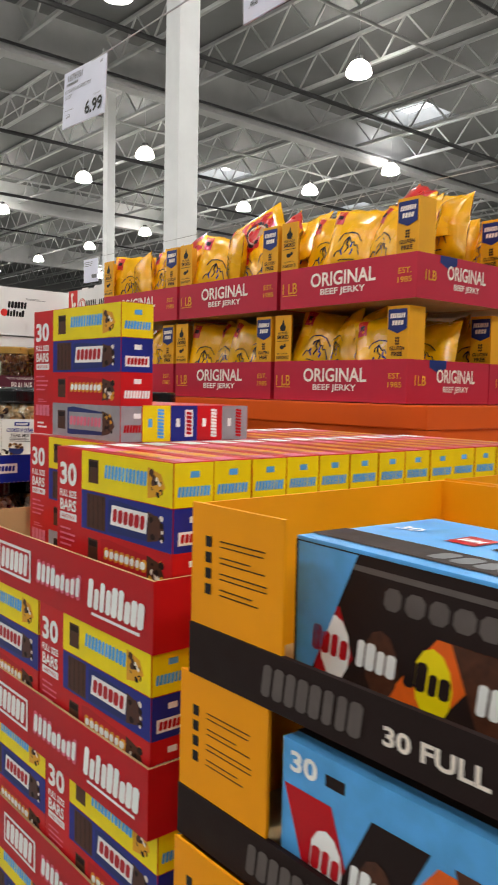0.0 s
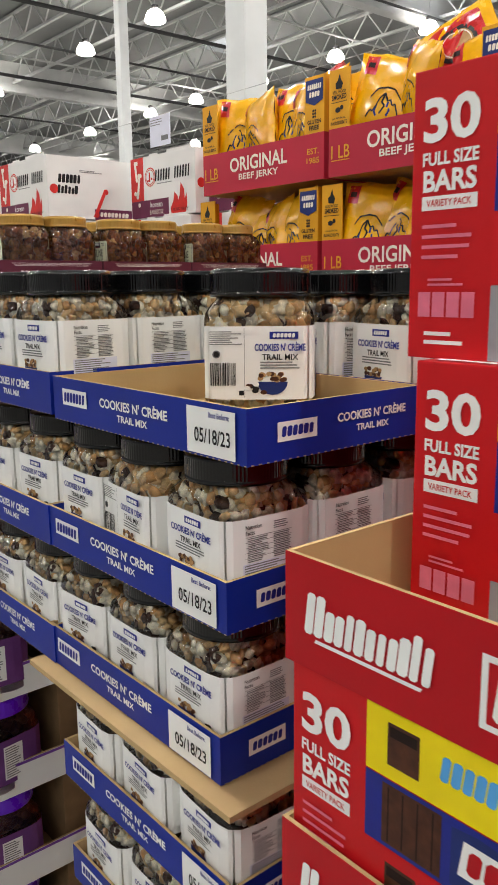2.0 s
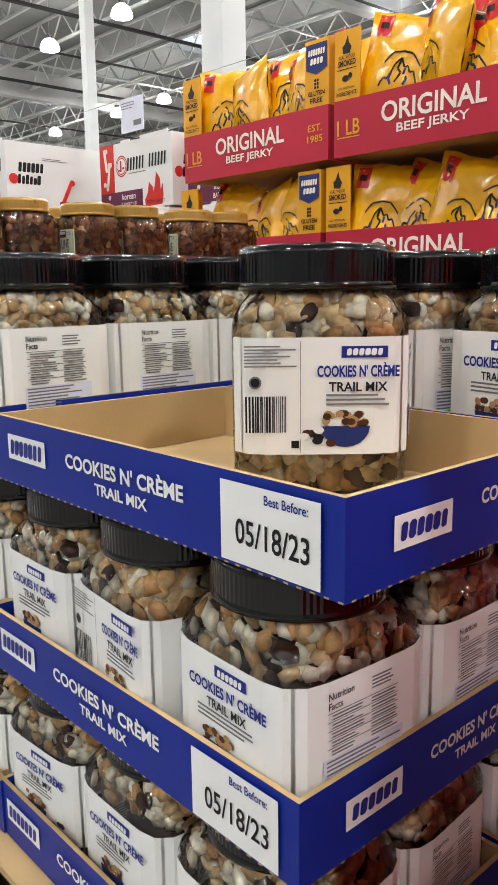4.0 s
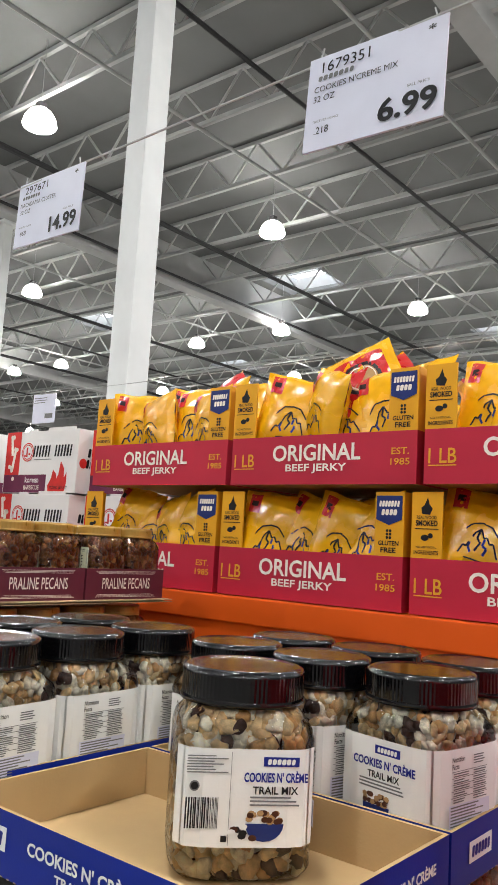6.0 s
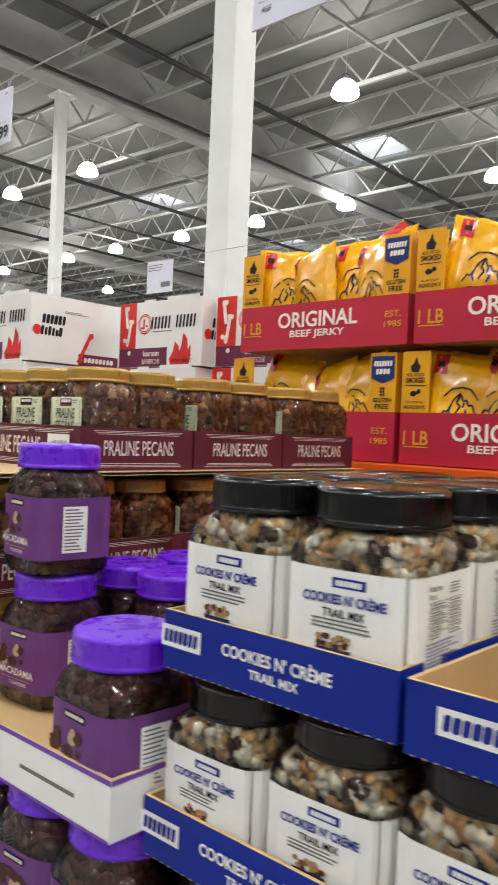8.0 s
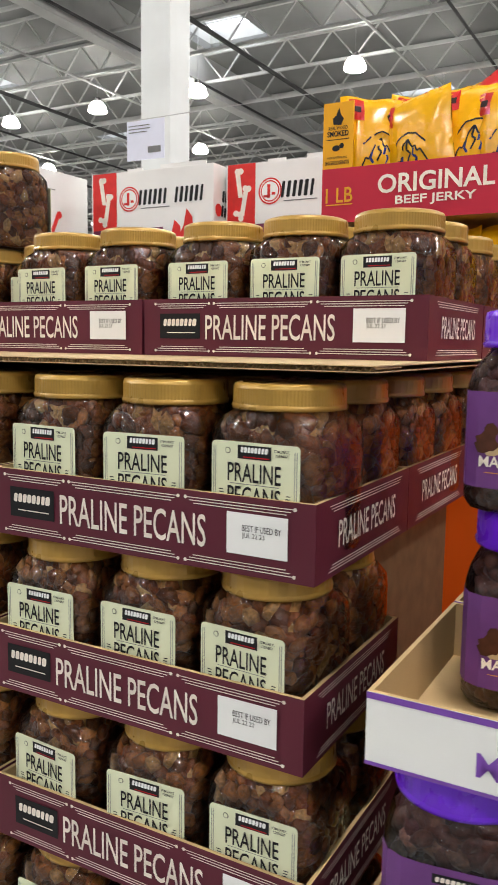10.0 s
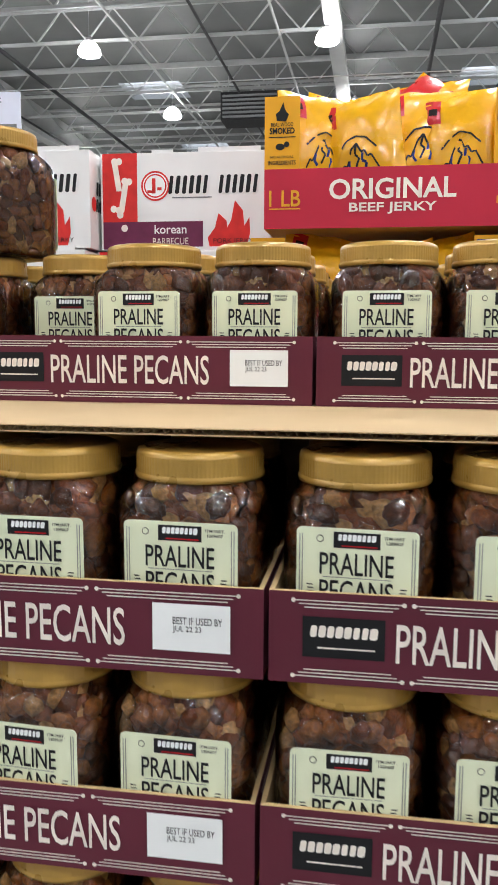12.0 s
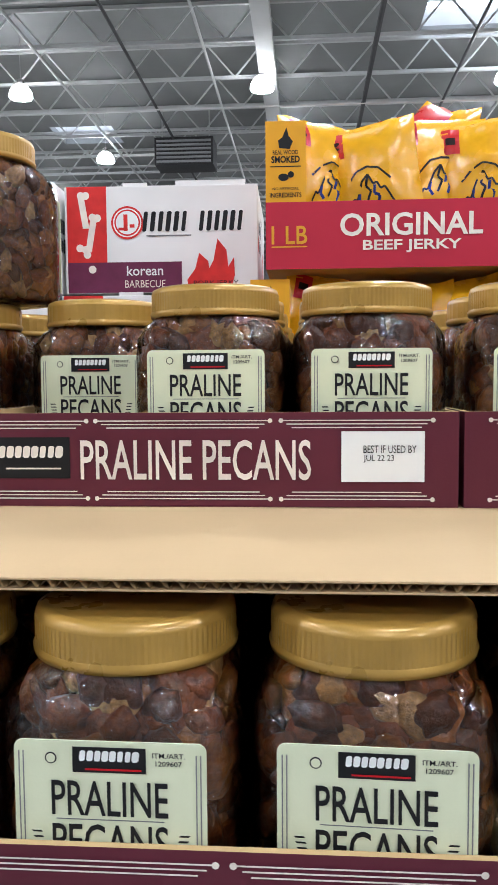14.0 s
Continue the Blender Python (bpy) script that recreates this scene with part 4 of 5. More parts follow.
    p.bar(0.038, 0, BY - 0.08, BX * 0.55, 1, 0.0004).bar(-0.115, 0, 0.06, 0.04, 2, 0.0006).letters(0.05, 0, 0.14, 0.028, 11, 3)
    p.done("top_print", [M["red_box"], M["pink"], M["white"], M["gold_ink"]], e)
    return e


def candy_tray():
    lx, ly, h = 0.92, 0.632, 0.090
    e = tray("candy_bar_tray", lx, ly, h, M["red"], "red printed cardboard tray with white brand lettering", "cardboard tray", "red candy trays")
    p = Print(FRONT, (-0.0006, ly / 2, 0))
    p.letters(-0.232, 0.047, 0.120, 0.034, 12, 0, seed=5).bar(-0.232, 0.026, 0.10, 0.003, 0, lean=0.001)
    p.bar(-0.078, 0.045, 0.118, 0.050, 0).bar(-0.078, 0.045, 0.108, 0.041, 2, 0.0007).letters(-0.078, 0.045, 0.100, 0.034, 6, 0, 0.001)
    p.letters(0.070, 0.045, 0.140, 0.036, 9, 1, seed=7).letters(0.070, 0.045, 0.134, 0.027, 9, 0, 0.001, 7)
    p.letters(0.228, 0.045, 0.140, 0.040, 9, 0, seed=9).bar(0.228, 0.018, 0.12, 0.004, 0)
    p.done("front_print", [M["white"], M["pink"], M["red"]], e)
    p = Print(SIDE, (lx / 2, -0.0006, 0))
    for k in range(3):
        p.letters(-0.38 + 0.3 * k + 0.1, 0.045, 0.16, 0.036, 9, 0, seed=k)
    p.done("side_print", [M["white"]], e)
    return e


CT, CC = Stock(candy_tray()), Stock(candy_carton())
DX, DY = 0.634, 1.571
LOW = Matrix.Scale(0.921, 4)
tagged(pallet(1.02, 0.66), "worn wooden pallet on the concrete floor", "pallet").location = (0.63, 1.50, 0)
tagged(part("cardboard_riser", slab(0.66, 1.46, 1.59, 2.14, 0.131, 0.374, 0.004), M["kraft"]), "brown cardboard riser under the candy trays", "cardboard box")
for k in range(5):
    z = 1.222 - 0.2115 * k
    ox = (0.0, -0.004, 0.008, 0.012, 0.014)[k]
    CT.put(pose(DX + ox, DY, z) @ LOW)
    for r in range(14):
        for j in range(2):
            if k and r and j:
                continue
            if k > 2 and r > 1:
                continue
            x, y = DX + ox + 0.008 + 0.0577 * r, DY + 0.007 + 0.285 * j
            if k == 0:
                if r < 2 and j == 1 or r == 13:
                    continue
                x += 0.020 if j == 0 else -0.010
                y -= 0.012 if j == 0 else 0.020
            CC.put(pose(x, max(y, DY + 0.005) + rnd.uniform(0, 0.003), z + 0.004, 0, 0, rnd.uniform(-0.5, 0.5)) @ LOW)
CC.put(pose(0.768, 1.869, 1.4345, 0, 0, 0.8) @ LOW)
CC.put(pose(1.013, 1.87, 1.4345, 0, -90, 0.5) @ LOW)

# ---- chocolate cartons in amber and brown trays ----
HX, HY, HH = 0.205, 0.44, 0.168


def choc_carton(dark=False):
    e = tagged(new("chocolate_bar_carton"), "light blue carton of chocolate bars with brown front", "carton", "chocolate cartons in amber trays")
    part("carton_body", slab(0, HX, 0, HY, 0, HH, 0.0015), M["sky"], e)
    p = Print(FRONT, (-0.0004, HY / 2, 0))
    if dark:
        p.bar(0, 0.084, HY, 0.160, 0, 0.0003).bar(0.02, 0.150, 0.34, 0.006, 6, 0.0006).letters(0.03, 0.128, 0.26, 0.022, 10, 6)
    if dark:
        p.shape([(-0.215, 0.163), (-0.13, 0.163), (-0.195, 0.02), (-0.215, 0.02)], 7, 0.0018)
    else:
        p.words("30", -0.190, 0.148, 0.036, 0.022, 4, bold=0.05).bar(-0.15, 0.146, 0.024, 0.012, 0)
    for i, (u, mi, ln) in enumerate(((-0.165, 1, -0.02), (-0.105, 0, 0.03), (-0.045, 2, 0.04), (0.03, 3, -0.02), (0.10, 1, 0.03), (0.17, 0, 0.02))):
        p.bar(u, 0.055 if dark else 0.066, 0.062, 0.100 if dark else 0.128 if i % 2 else 0.112, mi, 0.0005 + 0.0001 * i, ln)
        p.disc(u + 0.006, 0.062, 0.021, 4 if mi == 1 else 5 if mi == 2 else 3, 0.0013 + 0.00005 * i, 1.6, 12).letters(u, 0.066, 0.050, 0.028, 4, 0 if mi == 2 else 4 if mi != 1 else 1, 0.0018, i)
    p.done("front_print", [M["brown"], M["red"], M["orange_print"], M["choc"], M["white"], M["yellow"], M["dim_ink"], M["sky"]], e)
    p = Print(TOP, (HX / 2, HY / 2, HH + 0.0005))
    p.bar(0.0, -0.06, HY, 0.05, 0, 0.0004).letters(0.02, -0.06, 0.2, 0.03, 8, 5)
    for i, mi in enumerate((1, 0, 2, 0)):
        p.bar(-0.10 + 0.055 * i, 0.02, 0.036, 0.042, mi, 0.0006).letters(-0.10 + 0.055 * i, 0.02, 0.028, 0.014, 4, 3, 0.0009)
    p.bar(0.15, 0.02, 0.08, 0.05, 3, 0.0006).words("30", -0.18, 0.02, 0.03, 0.02, 3)
    p.done("top_print", [M["brown"], M["red"], M["orange_print"], M["white"], M["sky"], M["grey_ink"]], e)
    return e


def choc_tray():
    lx, ly, t = 0.43, 0.80, 0.004
    e = tagged(new("chocolate_bar_tray"), "amber display tray with dark brown front band", "cardboard tray", "amber chocolate trays")
    part("front_band", slab(-0.002, t, 0, ly, 0, 0.060), M["brown"], e, "dark brown band with brand lettering")
    for y in (ly - 0.145, 0.0):
        bm = slab(0, t, y, y + 0.145, 0.060, 0.199)
        part("front_wing", bm, M["amber"], e)
    for y in (0.0, ly - t):
        part("side_panel", slab(t, lx - t, y, y + t, 0, 0.197), M["amber"], e)
    part("back_panel", slab(lx - t, lx, 0, ly, 0, 0.197), M["amber"], e)
    part("tray_base", slab(t, lx - t, t, ly - t, 0.0005, 0.0035), M["kraft"], e)
    p = Print(FRONT, (-0.0026, ly / 2, 0))
    p.letters(-0.215, 0.030, 0.130, 0.034, 8, 0)
    p.done("brand_lettering", [M["dim_ink"]], e)
    p = Print(FRONT, (-0.0026, ly / 2, 0))
    p.words("30 FULL SIZE", -0.045, 0.028, 0.165, 0.0185, 0, bold=0.03)
    p.done("band_print", [M["cream"]], e)
    for u in (-0.325, 0.325):
        p = Print(FRONT, (-0.0006, ly / 2, 0))
        for i in range(4):
            p.bar(u - 0.045, 0.158 - 0.018 * i, 0.010, 0.012, 0).lines(u + 0.012, 0.158 - 0.018 * i, 0.075, 0.012, 2, 0, fill=0.22, seed=i)
        p.done("wing_print", [M["ink"]], e)
    return e


HT, HC = Stock(choc_tray()), Stock(choc_carton())
SHORT = Matrix.Diagonal((0.94, 0.93, 0.865, 1))
tagged(pallet(1.0, 0.84), "worn wooden pallet on the concrete floor", "pallet").location = (0.60, 0.66, 0)
tagged(part("cardboard_riser", slab(0.63, 1.42, 0.75, 1.47, 0.131, 0.366, 0.004), M["kraft"]), "brown cardboard riser under the chocolate trays", "cardboard box")
for k in range(6):
    z = 1.233 - 0.173 * k
    for c in range(2):
        x = 0.622 + (0, 0.0, -0.008, 0, 0.004, 0)[k] + 0.412 * c
        HT.put(pose(x, 0.742 + (-0.002, 0.014, 0.010, 0.004, 0, 0)[k], z) @ SHORT)
        if k == 0 and c == 0:
            HC.put(pose(x + 0.200, 0.79, z + 0.0042, 0, 0, 0) @ SHORT)
            continue
        for q in range(2):
            if k > 1 and q:
                continue
            HC.put(pose(x + 0.008 + 0.195 * q, 0.945 + 0.005 * q, z + 0.0042, 0, 0, rnd.uniform(-0.5, 0.5)) @ SHORT)
choc_carton(True).matrix_basis = pose(0.645, 0.975, 1.2372, 0, 0, -3.5) @ SHORT


# ---- jerky cases ----
def bag_mesh(name, seed, w=0.195, h=0.215, deep=0.034, film="bag"):
    rn = random.Random(seed)
    n, m = 12, 12
    off = rn.uniform(0, 50)

    def swell(u, v):
        k = max(0, (1 - abs(u) ** 3.2)) ** 0.7 * max(0, 1 - abs(v) ** 3.0) ** 0.7
        return deep * k * (1 + 0.22 * noise.noise((u * 2.2 + off, v * 2.2, seed))) + 0.005 * noise.noise((u * 5, v * 5 + off, 2)) + 0.0008

    def put(u, v, side, lift=0.0):
        pinch = 1 - 0.05 * (1 - abs(v) ** 2) * abs(u)
        return Vector((-side * (swell(u, v) + lift) if side > 0 else swell(u, v), -u * w / 2 * pinch, h / 2 + v * h / 2 + 0.006 * noise.noise((u * 2, off, v))))
    bm = bmesh.new()
    for side in (1, -1):
        g = [[bm.verts.new(put(-1 + 2 * i / n, -1 + 2 * j / m, side)) for i in range(n + 1)] for j in range(m + 1)]
        for j in range(m):
            for i in range(n):
                q = (g[j][i], g[j][i + 1], g[j + 1][i + 1], g[j + 1][i])
                bm.faces.new(q if side > 0 else q[::-1])
    bmesh.ops.remove_doubles(bm, verts=bm.verts, dist=0.0005)
    return bm, put


def jerky_bag(seed):
    e = tagged(new("jerky_bag"), "puffed yellow plastic jerky bag with mountain line drawing", "snack bag", "jerky bags in crimson cases")
    bm, put = bag_mesh("bag", seed)
    for f in bm.faces:
        c = f.calc_center_median()
        if c.x > 0.004 and abs(c.y) < 0.08 and c.z > 0.03:
            f.material_index = 1
    part("pouch", bm, [M["bag"], M["bag_red"]], e, "", True)
    bm = bmesh.new()

    def strip(pts, wd, mi, lift=0.0012):
        for (a, b), (c, d) in zip(pts, pts[1:]):
            dx, dy = c - a, d - b
            q = math.hypot(dx, dy) or 1
            ox, oy = -dy / q * wd, dx / q * wd
            for s in range(4):
                f = [(a + dx * (s + e1) / 4 + k * ox, b + dy * (s + e1) / 4 + k * oy) for e1, k in ((0, -1), (1, -1), (1, 1), (0, 1))]
                bm.faces.new([bm.verts.new(put(u, v, 1, lift)) for u, v in f]).material_index = mi
    def drawn(pts):
        return [(0.72 * u, 0.72 * v - 0.22) for u, v in pts]
    strip(drawn([(-0.62, -0.5), (-0.5, -0.25), (-0.4, -0.3), (-0.2, 0.12), (-0.02, 0.32), (0.1, 0.05), (0.2, 0.1), (0.3, -0.1), (0.42, -0.05), (0.62, -0.45)]), 0.020, 0)
    strip(drawn([(-0.02, 0.30), (-0.1, 0.0), (0.02, -0.12), (-0.12, -0.4)]), 0.023, 0)
    strip(drawn([(0.14, 0.02), (0.10, -0.2), (0.24, -0.26), (0.16, -0.46)]), 0.028, 1)
    strip(drawn([(-0.3, -0.1), (-0.34, -0.3), (-0.24, -0.45)]), 0.026, 1)
    strip(drawn([(-0.40, -0.64), (0.40, -0.64)]), 0.016, 0)
    strip(drawn([(-0.62, 0.14), (-0.3, 0.44), (0, 0.52), (0.3, 0.44), (0.6, 0.14)]), 0.019, 0)
    part("bag_print", bm, [M["ink"], M["navy"]], e)
    # red tag
    bm = bmesh.new()
    for i in range(4):
        for j in range(4):
            us = [-0.80 + 0.09 * (i + a) for a in (0, 1)]
            vs = [0.42 + 0.12 * (j + a) for a in (0, 1)]
            bm.faces.new([bm.verts.new(put(u, v, 1, 0.001)) for u, v in ((us[0], vs[0]), (us[1], vs[0]), (us[1], vs[1]), (us[0], vs[1]))]).material_index = 0
    strip([(-0.72, 0.66), (-0.52, 0.66)], 0.07, 1, 0.002)
    part("red_tag", bm, [M["bag_red"], M["brown"]], e, "red printed tag")
    return e


def red_bag():
    e = tagged(new("jerky_bag"), "yellow jerky bag turned to its red back panel", "snack bag", "jerky bags in crimson cases")
    bm, put = bag_mesh("bag", 77, 0.21, 0.24)
    part("pouch", bm, M["bag"], e, "", True)
    bm = bmesh.new()
    for i in range(10):
        for j in range(10):
            us, vs = [-0.72 + 0.144 * (i + a) for a in (0, 1)], [-0.78 + 0.15 * (j + a) for a in (0, 1)]
            bm.faces.new([bm.verts.new(put(u, v, 1, 0.001)) for u, v in ((us[0], vs[0]), (us[1], vs[0]), (us[1], vs[1]), (us[0], vs[1]))])
    for r0, r1, mi, lift in ((0.40, 0.50, 1, 0.0018), (0.0, 0.40, 3, 0.0018), (0.34, 0.37, 2, 0.0026)):
        for i in range(24):
            a, b = 6.2832 * i / 24, 6.2832 * (i + 1) / 24
            bm.faces.new([bm.verts.new(put(r * math.cos(t), 0.1 + r * 0.9 * math.sin(t), 1, lift)) for r, t in ((r0, a), (r1, a), (r1, b), (r0, b))]).material_index = mi
    for s in (-1, 1):
        bm.faces.new([bm.verts.new(put(u, v, 1, 0.003)) for u, v in ((-0.2 * s - 0.05, -0.12), (-0.2 * s + 0.05, -0.12), (0.2 * s + 0.05, 0.32), (0.2 * s - 0.05, 0.32))]).material_index = 0
    part("bag_print", bm, [M["bag_red"], M["ink"], M["cream"], M["wood"]], e)
    return e


def jerky_case():
    lx, ly, h = 0.40, 0.556, 0.126
    e = tray("jerky_case", lx, ly, h, M["crimson"], "crimson display case of jerky bags with yellow corner flaps", "cardboard case", "jerky cases on the orange base", 0.005)
    p = Print(FRONT, (-0.0006, ly / 2, 0))
    p.words("ORIGINAL", -0.004, 0.081, 0.266, 0.043, 0, bold=0.02).words("BEEF JERKY", -0.002, 0.040, 0.184, 0.0245, 0, bold=0.02)
    p.done("title_print", [M["cream"]], e)
    p = Print(FRONT, (-0.0006, ly / 2, 0))
    p.words("1 LB", -0.233, 0.064, 0.068, 0.034, 0, bold=0.012).bar(-0.233, 0.042, 0.068, 0.0025, 0)
    p.done("weight_print", [M["gold_ink"]], e)
    p = Print(FRONT, (-0.0006, ly / 2, 0))
    p.words("EST.", 0.236, 0.078, 0.046, 0.016, 0, bold=0.01).words("1985", 0.236, 0.053, 0.050, 0.016, 0, bold=0.01)
    p.done("year_print", [M["gold_ink"]], e)
    p = Print(SIDE, (lx / 2, -0.0006, 0))
    p.words("ORIGINAL", 0.03, 0.081, 0.19, 0.040, 0, bold=0.02).words("BEEF JERKY", 0.03, 0.040, 0.125, 0.022, 0, bold=0.02).words("1LB", -0.14, 0.066, 0.05, 0.028, 1)
    p.shape([(-0.1, 0.126), (-0.02, 0.126), (-0.02, 0.105), (-0.06, 0.09), (-0.1, 0.105)], 2, 0.0005)
    p.done("side_print", [M["cream"], M["gold_ink"], M["navy"]], e)
    for y, kind in ((ly - 0.076, 0), (0.0, 1)):
        bm = slab(0.0005, 0.005, y, y + 0.076, h, h + 0.150)
        ys = y + 0.071 if kind == 0 else y
        add_box(bm, 0.005, 0.075, ys, ys + 0.005, h, h + 0.150)
        fl = part("corner_flap", bm, M["flap"], e, "yellow printed corner flap")
        p = Print(FRONT, (0.0, y + 0.038, h))
        if kind == 0:
            p.shape([(-0.012, 0.100), (0.008, 0.098), (0.014, 0.112), (0.006, 0.122), (0.002, 0.138), (-0.006, 0.120), (-0.014, 0.114)], 0)
            p.words("REAL WOOD", 0, 0.092, 0.048, 0.008, 0).words("SMOKED", 0, 0.079, 0.054, 0.013, 0, bold=0.03).bar(0, 0.066, 0.058, 0.002, 0)
            p.disc(-0.004, 0.046, 0.010, 0, squash=0.7).disc(0.010, 0.051, 0.006, 0).words("NO ARTIFICIAL", 0, 0.025, 0.05, 0.005, 0).words("INGREDIENTS", 0, 0.013, 0.06, 0.009, 0, bold=0.02)
            p.done("flap_print", [M["ink"]], fl)
        else:
            p.shape([(-0.034, 0.141), (-0.034, 0.085), (0, 0.072), (0.034, 0.085), (0.034, 0.141)], 1).letters(0, 0.122, 0.055, 0.014, 7, 2).letters(0, 0.102, 0.042, 0.014, 4, 2)
            for q in range(3):
                p.disc(-0.004, 0.043 + 0.008 * q, 0.0035, 0).disc(0.004, 0.043 + 0.008 * q, 0.0035, 0)
            p.words("GLUTEN", 0, 0.030, 0.054, 0.011, 0, bold=0.03).words("FREE", 0, 0.014, 0.040, 0.012, 0, bold=0.03)
            p.done("flap_print", [M["ink"], M["navy"], M["cream"]], fl)
    return e


JC = Stock(jerky_case())
JB = [Stock(jerky_bag(s)) for s in (41, 42, 43)]
tagged(pallet(1.0, 1.9), "worn wooden pallet on the concrete floor", "pallet").location = (1.93, 2.19, 0)
ob = tagged(new("orange_pallet_box"), "orange cardboard pallet box under the jerky cases", "cardboard box")
part("box_body", slab(1.920, 2.80, 2.195, 3.99, 0.131, 1.440, 0.006), M["orange"], ob)
part("lid_rim", slab(1.912, 2.81, 2.187, 3.998, 1.417, 1.484, 0.004), M["orange"], ob)
part("corner_board", slab(1.914, 1.97, 2.189, 2.24, 0.131, 1.416, 0.003), M["orange"], ob)
rj = random.Random(8)
for tier, (x0, z, ends) in enumerate(((1.927, 1.7805, (3.959, 3.384, 2.809)), (1.935, 1.487, (3.990, 3.416, 2.840)))):
    for q, yl in enumerate(ends):
        for c in range(2):
            x, y = x0 + 0.405 * c, yl - 0.560
            JC.put(pose(x, y, z))
            high = 0.055 if tier == 0 else 0.005
            for r in range(2 if c == 0 else 1):
                for j in range(4):
                    bx, by = x + (0.062 if tier == 0 else 0.046) + 0.15 * r + rj.uniform(0, 0.03), y + 0.112 + 0.108 * j + rj.uniform(-0.012, 0.012)
                    JB[(j + r + q) % 3].put(pose(bx, by, z + (0.072 + 0.05 * r * (1 - tier) + rj.uniform(0, 0.035) - 0.022 * tier), rj.uniform(-16 * (j < 3), 16 * (j > 0)), rj.uniform(2, 18) + 8 * r, rj.uniform(-32, 32)))
            if tier == 0 and c == 0:
                for j in range(3):
                    JB[(j + q) % 3].put(pose(x + 0.19 + 0.04 * j, y + 0.13 + 0.15 * j + rj.uniform(-0.03, 0.03), z + 0.175 + rj.uniform(0, 0.03), rj.uniform(-35, 35), 38 + rj.uniform(-10, 16), rj.uniform(-25, 25) + (180 if j == 1 else 0)) if j != 1 else pose(x + 0.21, y + 0.30, z + 0.205, rj.uniform(-50, -25), -30, 160))
rb = red_bag()
rb.matrix_basis = pose(2.02, 2.965, 1.94, -28, 18, 12)


# ---- white cartons of pork jerky ----
def pork_carton():
    lx, ly, h = 0.43, 0.474, 0.258
    e = tagged(new("pork_jerky_carton"), "white cardboard carton with red flame and plum strip", "carton", "white pork jerky cartons")
    bm = slab(0, lx, 0, ly, 0, h, 0.002)
    part("carton_body", bm, M["carton"], e)
    bm = slab(0.004, 0.009, 0.03, 0.20, h, h + 0.012)
    add_box(bm, 0.004, 0.009, 0.27, 0.33, h, h + 0.008)
    part("torn_edge", bm, M["carton"], e, "torn white board edge")
    p = Print(FRONT, (-0.0006, ly / 2, 0))
    p.bar(-0.182, 0.130, 0.098, 0.256, 0).bar(-0.090, 0.038, 0.282, 0.074, 1, 0.0007)
    p.bar(-0.190, 0.195, 0.016, 0.075, 2, 0.001, -0.006).bar(-0.172, 0.140, 0.016, 0.08, 2, 0.001, 0.007)
    for a, b in ((-0.196, 0.236), (-0.184, 0.236), (-0.168, 0.184), (-0.156, 0.182), (-0.2, 0.110), (-0.186, 0.106), (-0.17, 0.058), (-0.182, 0.094)):
        p.disc(a, b, 0.0095, 2, 0.0012)
    p.disc(-0.082, 0.170, 0.040, 0, n=24).disc(-0.082, 0.170, 0.035, 3, 0.0008, n=24).disc(-0.082, 0.170, 0.032, 0, 0.001, n=24).disc(-0.082, 0.170, 0.028, 3, 0.0012, n=24)
    p.bar(-0.086, 0.170, 0.010, 0.040, 0, 0.0014).bar(-0.070, 0.162, 0.012, 0.008, 0, 0.0014).bar(-0.094, 0.155, 0.02, 0.007, 0, 0.0014)
    p.letters(0.010, 0.172, 0.115, 0.048, 6, 4, seed=3, fat=0.3).letters(0.148, 0.172, 0.112, 0.048, 6, 4, seed=3, fat=0.3).bar(0.02, 0.138, 0.11, 0.003, 5)
    p.words("korean", -0.040, 0.054, 0.09, 0.024, 3, 0.0011).words("BARBECUE", -0.040, 0.022, 0.10, 0.018, 2, 0.0011, 0.0)
    for u, s in ((0.10, 1.0), (0.145, 1.35)):
        p.shape([(u - 0.03, 0.004), (u - 0.036, 0.03 * s), (u - 0.012, 0.062 * s), (u - 0.006, 0.095 * s), (u + 0.016, 0.075 * s), (u + 0.02, 0.045 * s), (u + 0.034, 0.062 * s), (u + 0.036, 0.03 * s), (u + 0.026, 0.004)], 0, 0.0006 + 0.0002 * s)
    p.words("PORK JERKY", 0.135, 0.020, 0.11, 0.016, 4, 0.0015, 0.0)
    p.done("front_print", [M["flame"], M["plum"], M["cream"], M["carton"], M["ink"], M["grey_ink"]], e)
    p = Print(SIDE, (lx / 2, -0.0006, 0))
    p.letters(-0.11, 0.165, 0.11, 0.036, 6, 4).letters(-0.12, 0.120, 0.10, 0.036, 6, 4, seed=4).disc(-0.185, 0.12, 0.02, 0).bar(0.11, 0.02, 0.20, 0.05, 1).bar(0.04, 0.07, 0.018, 0.12, 0, 0.001, 0.03).lines(0.0, 0.20, 0.12, 0.012, 2, 5)
    p.disc(0.07, 0.12, 0.012, 0, 0.0012).disc(0.02, 0.02, 0.012, 0, 0.0012).letters(0.11, 0.022, 0.15, 0.02, 8, 2, 0.001)
    p.done("side_print", [M["flame"], M["plum"], M["cream"], M["carton"], M["ink"], M["grey_ink"]], e)
    return e


GC = Stock(pork_carton())
for k in range(4):
    z = 1.785 - 0.264 * k
    for x, y in ((2.347, 3.996), (2.28, 4.480), (1.89, 5.01), (1.91, 5.50), (1.90, 5.99), (1.91, 6.49)):
        GC.put(pose(x + (0.0 if k == 0 else -0.015), y + (0.0 if k == 0 else 0.012), z, 0, 0, rnd.uniform(-1.2, 1.2)))
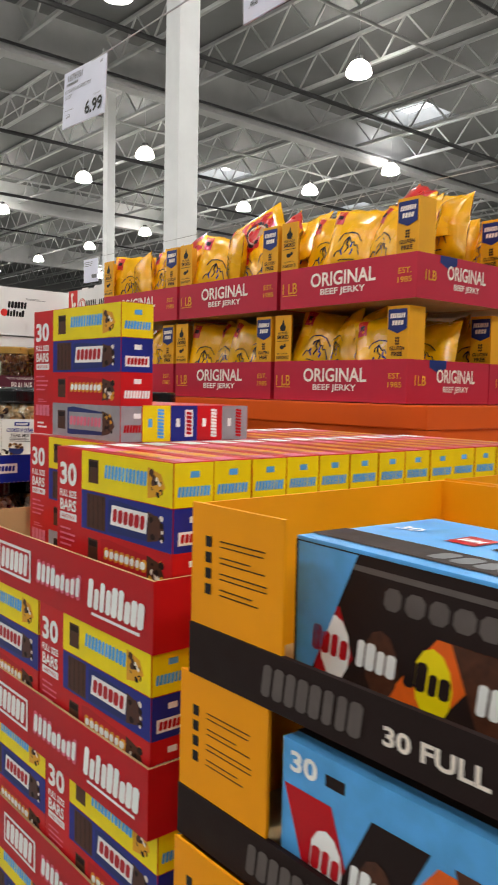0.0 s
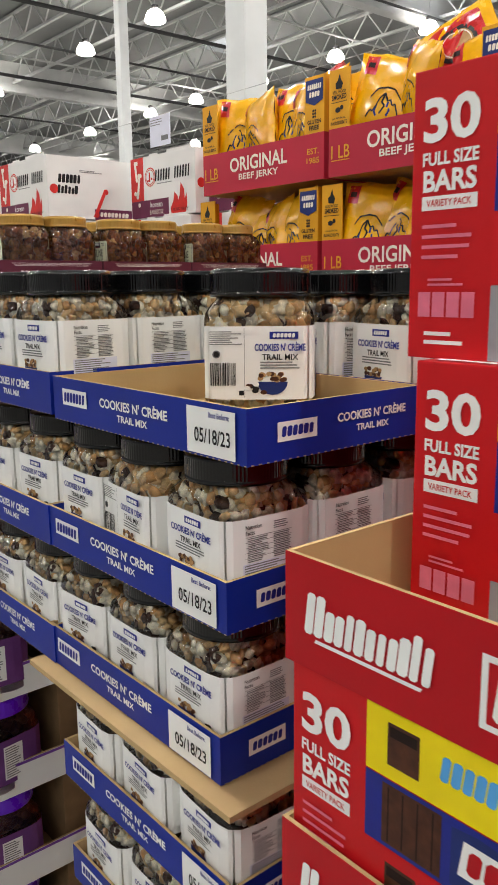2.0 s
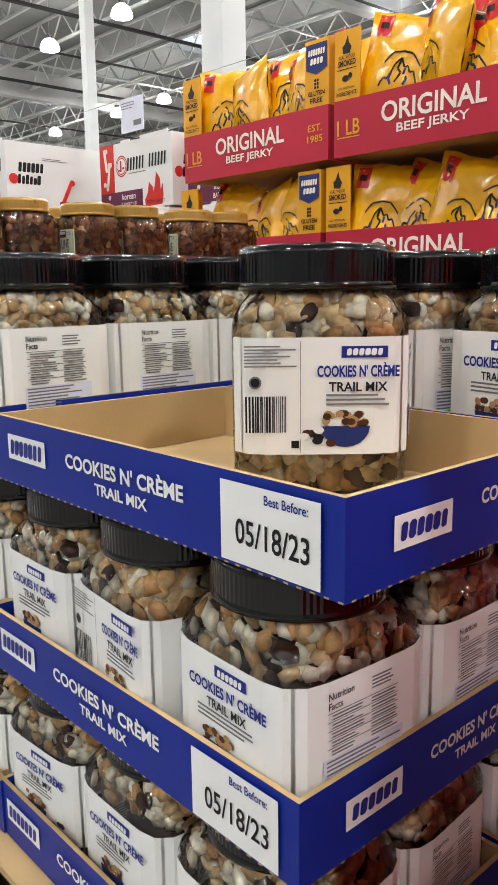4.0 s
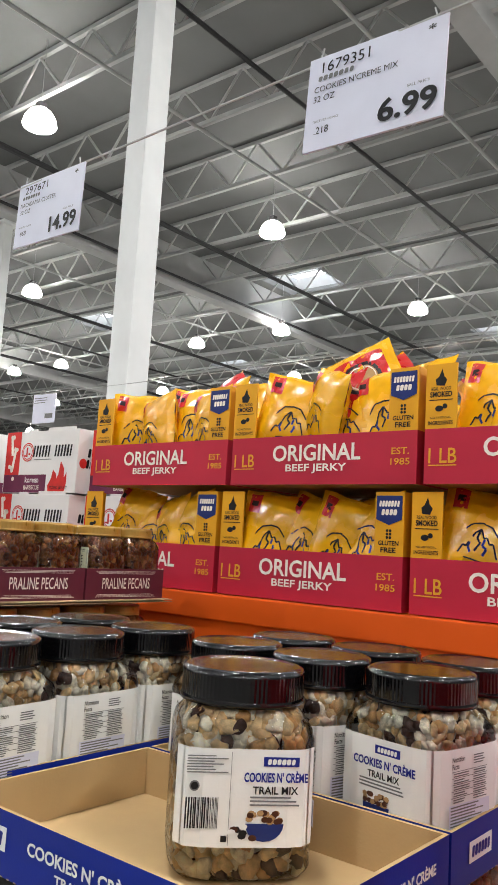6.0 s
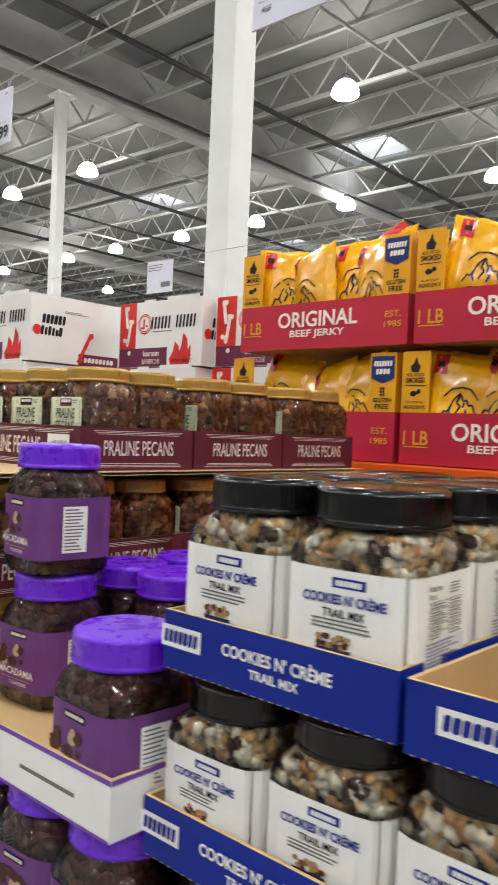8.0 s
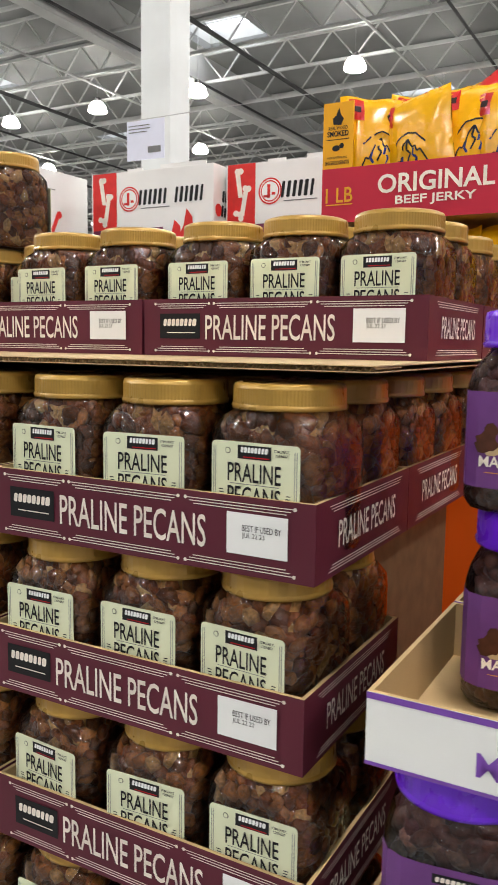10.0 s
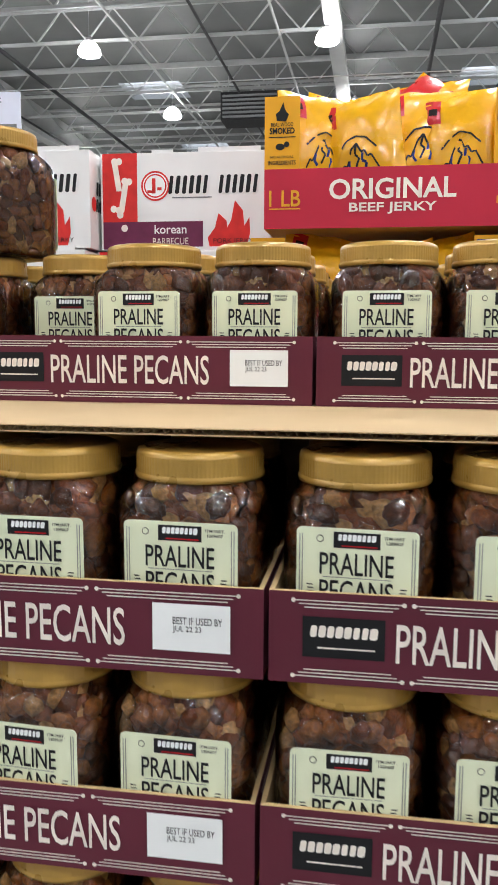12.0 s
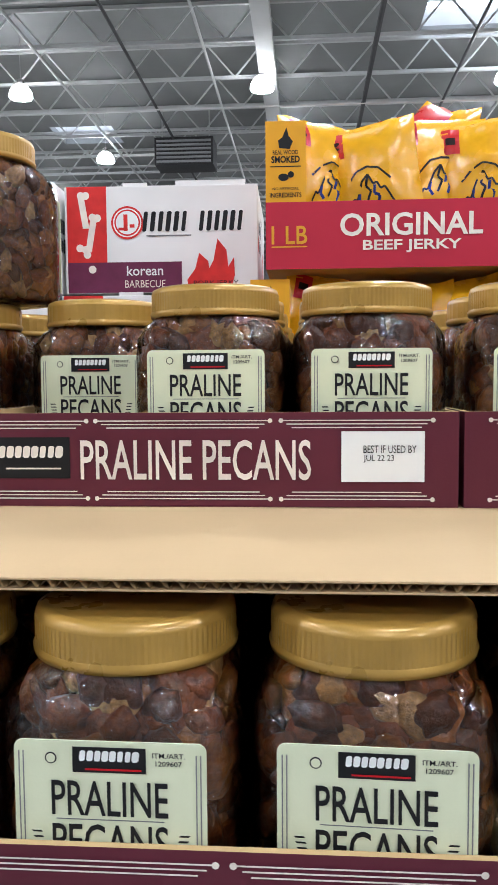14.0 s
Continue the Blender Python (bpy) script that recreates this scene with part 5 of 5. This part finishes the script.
tagged(part("cardboard_riser", slab(2.28, 2.74, 4.00, 4.95, 0.131, 0.990, 0.004), M["kraft"]), "brown cardboard base under the white cartons", "cardboard box")
tagged(part("cardboard_riser", slab(1.90, 2.30, 5.03, 6.94, 0.131, 0.990, 0.004), M["kraft"]), "brown cardboard base under the white cartons", "cardboard box")
tagged(pallet(0.5, 0.95), "worn wooden pallet on the concrete floor", "pallet").location = (2.27, 4.0, 0)
tagged(pallet(0.46, 1.95), "worn wooden pallet on the concrete floor", "pallet").location = (1.88, 5.01, 0)


# ---- hanging price signs ----
def price_sign(number, lines, per, price, y, z, w, h, sway):
    e = tagged(new("price_sign"), "white hanging price sign reading " + price, "price sign", "hanging price signs")
    part("card", slab(-0.0015, 0.0015, -w / 2, w / 2, -h, 0, 0.0005), M["sign"], e)
    p = Print(FRONT, (-0.0019, 0, -h))
    p.words(number, -w * 0.21, h * 0.87, w * 0.36, h * 0.115, 0, bold=0.0)
    p.letters(-w * 0.28, h * 0.755, w * 0.28, h * 0.055, 7, 1)
    for i, s in enumerate(lines):
        k = len(s) / 19
        p.words(s, -w * (0.44 - 0.31 * k), h * (0.645 - 0.105 * i), w * 0.62 * k, h * 0.065, 0, bold=0.0)
    p.words(per, -w * 0.36, h * 0.20, w * 0.11, h * 0.075, 0, bold=0.0).words("PRICE PER OUNCE", -w * 0.33, h * 0.30, w * 0.2, h * 0.025, 1, bold=0.0)
    p.words("SELL PRICE", w * 0.33, h * 0.385, w * 0.15, h * 0.028, 1, bold=0.0).words("*", w * 0.4, h * 0.9, w * 0.05, h * 0.06, 0)
    p.done("sign_print", [M["ink"], M["grey_ink"]], e)
    p = Print(FRONT, (-0.0019, 0, -h))
    p.words(price, w * 0.26, h * 0.21, w * 0.40, h * 0.24, 0, bold=0.03)
    p.done("price_print", [M["ink"], M["grey_ink"]], e)
    bm = bmesh.new()
    for s in (-1, 1):
        beam(bm, (0, s * w * 0.42, 0), (0, s * w * 0.40, 0.012), 0.0016)
    part("hook", bm, M["steel"], e)
    e.matrix_basis = pose(1.0, y, z, *sway)
    return e


price_sign("1679351", ("COOKIES N'CREME MIX", "32 OZ"), ".218", "6.99", 2.414, 2.200, 0.178, 0.120, (1.5, 2, 1))
price_sign("297671", ("MACADAMIA CLUSTER", "32 OZ"), ".468", "14.99", 3.006, 2.190, 0.170, 0.110, (1, 1, -1))
price_sign("1209607", ("PRALINE PECANS",), ".399", "15.99", 3.767, 2.165, 0.160, 0.101, (1, 0, 0))
price_sign("1685033", ("VARIETY BARS", "30 CT"), ".466", "13.99", 1.793, 2.235, 0.190, 0.125, (-2, 0, 0))
bm = bmesh.new()
beam(bm, (1.0, -2.0, 2.262), (1.0, 9.0, 2.10), 0.0022)
wire = tagged(part("sign_wire", bm, M["steel"]), "thin wire stretched over the stacks holding price signs", "wire")
bm = bmesh.new()
for y in (-2.0, 9.0):
    beam(bm, (1.0, y, 2.262 if y < 0 else 2.10), (1.0, y, DECK_Z), 0.003)
tagged(part("hanging_wire", bm, M["steel"]), "thin wires dropping from the roof joists", "wire")
sg = tagged(new("price_sign"), "white hanging price sign over the white cartons", "price sign", "hanging price signs")
part("card", slab(-0.0015, 0.0015, -0.0725, 0.0725, -0.124, 0, 0.0005), M["sign"], sg)
p = Print(FRONT, (-0.0019, 0, -0.124))
p.lines(-0.02, 0.098, 0.09, 0.03, 3, 0, fill=0.3, seed=6).bar(0.035, 0.03, 0.05, 0.02, 0)
p.done("sign_print", [M["grey_ink"]], sg)
sg.matrix_basis = pose(2.30, 4.753, 2.205, 0, 0, 2)
bm = bmesh.new()
beam(bm, (2.30, 1.0, 2.2075), (2.30, 9.0, 2.2075), 0.002)
tagged(part("sign_wire", bm, M["steel"]), "thin wire stretched over the cartons holding a price sign", "wire")
for y in (1.0, 9.0):
    bm = bmesh.new()
    beam(bm, (2.30, y, 2.2075), (2.30, y, DECK_Z), 0.0026)
    tagged(part("hanging_wire", bm, M["steel"]), "thin wire dropping from the roof joists", "wire")
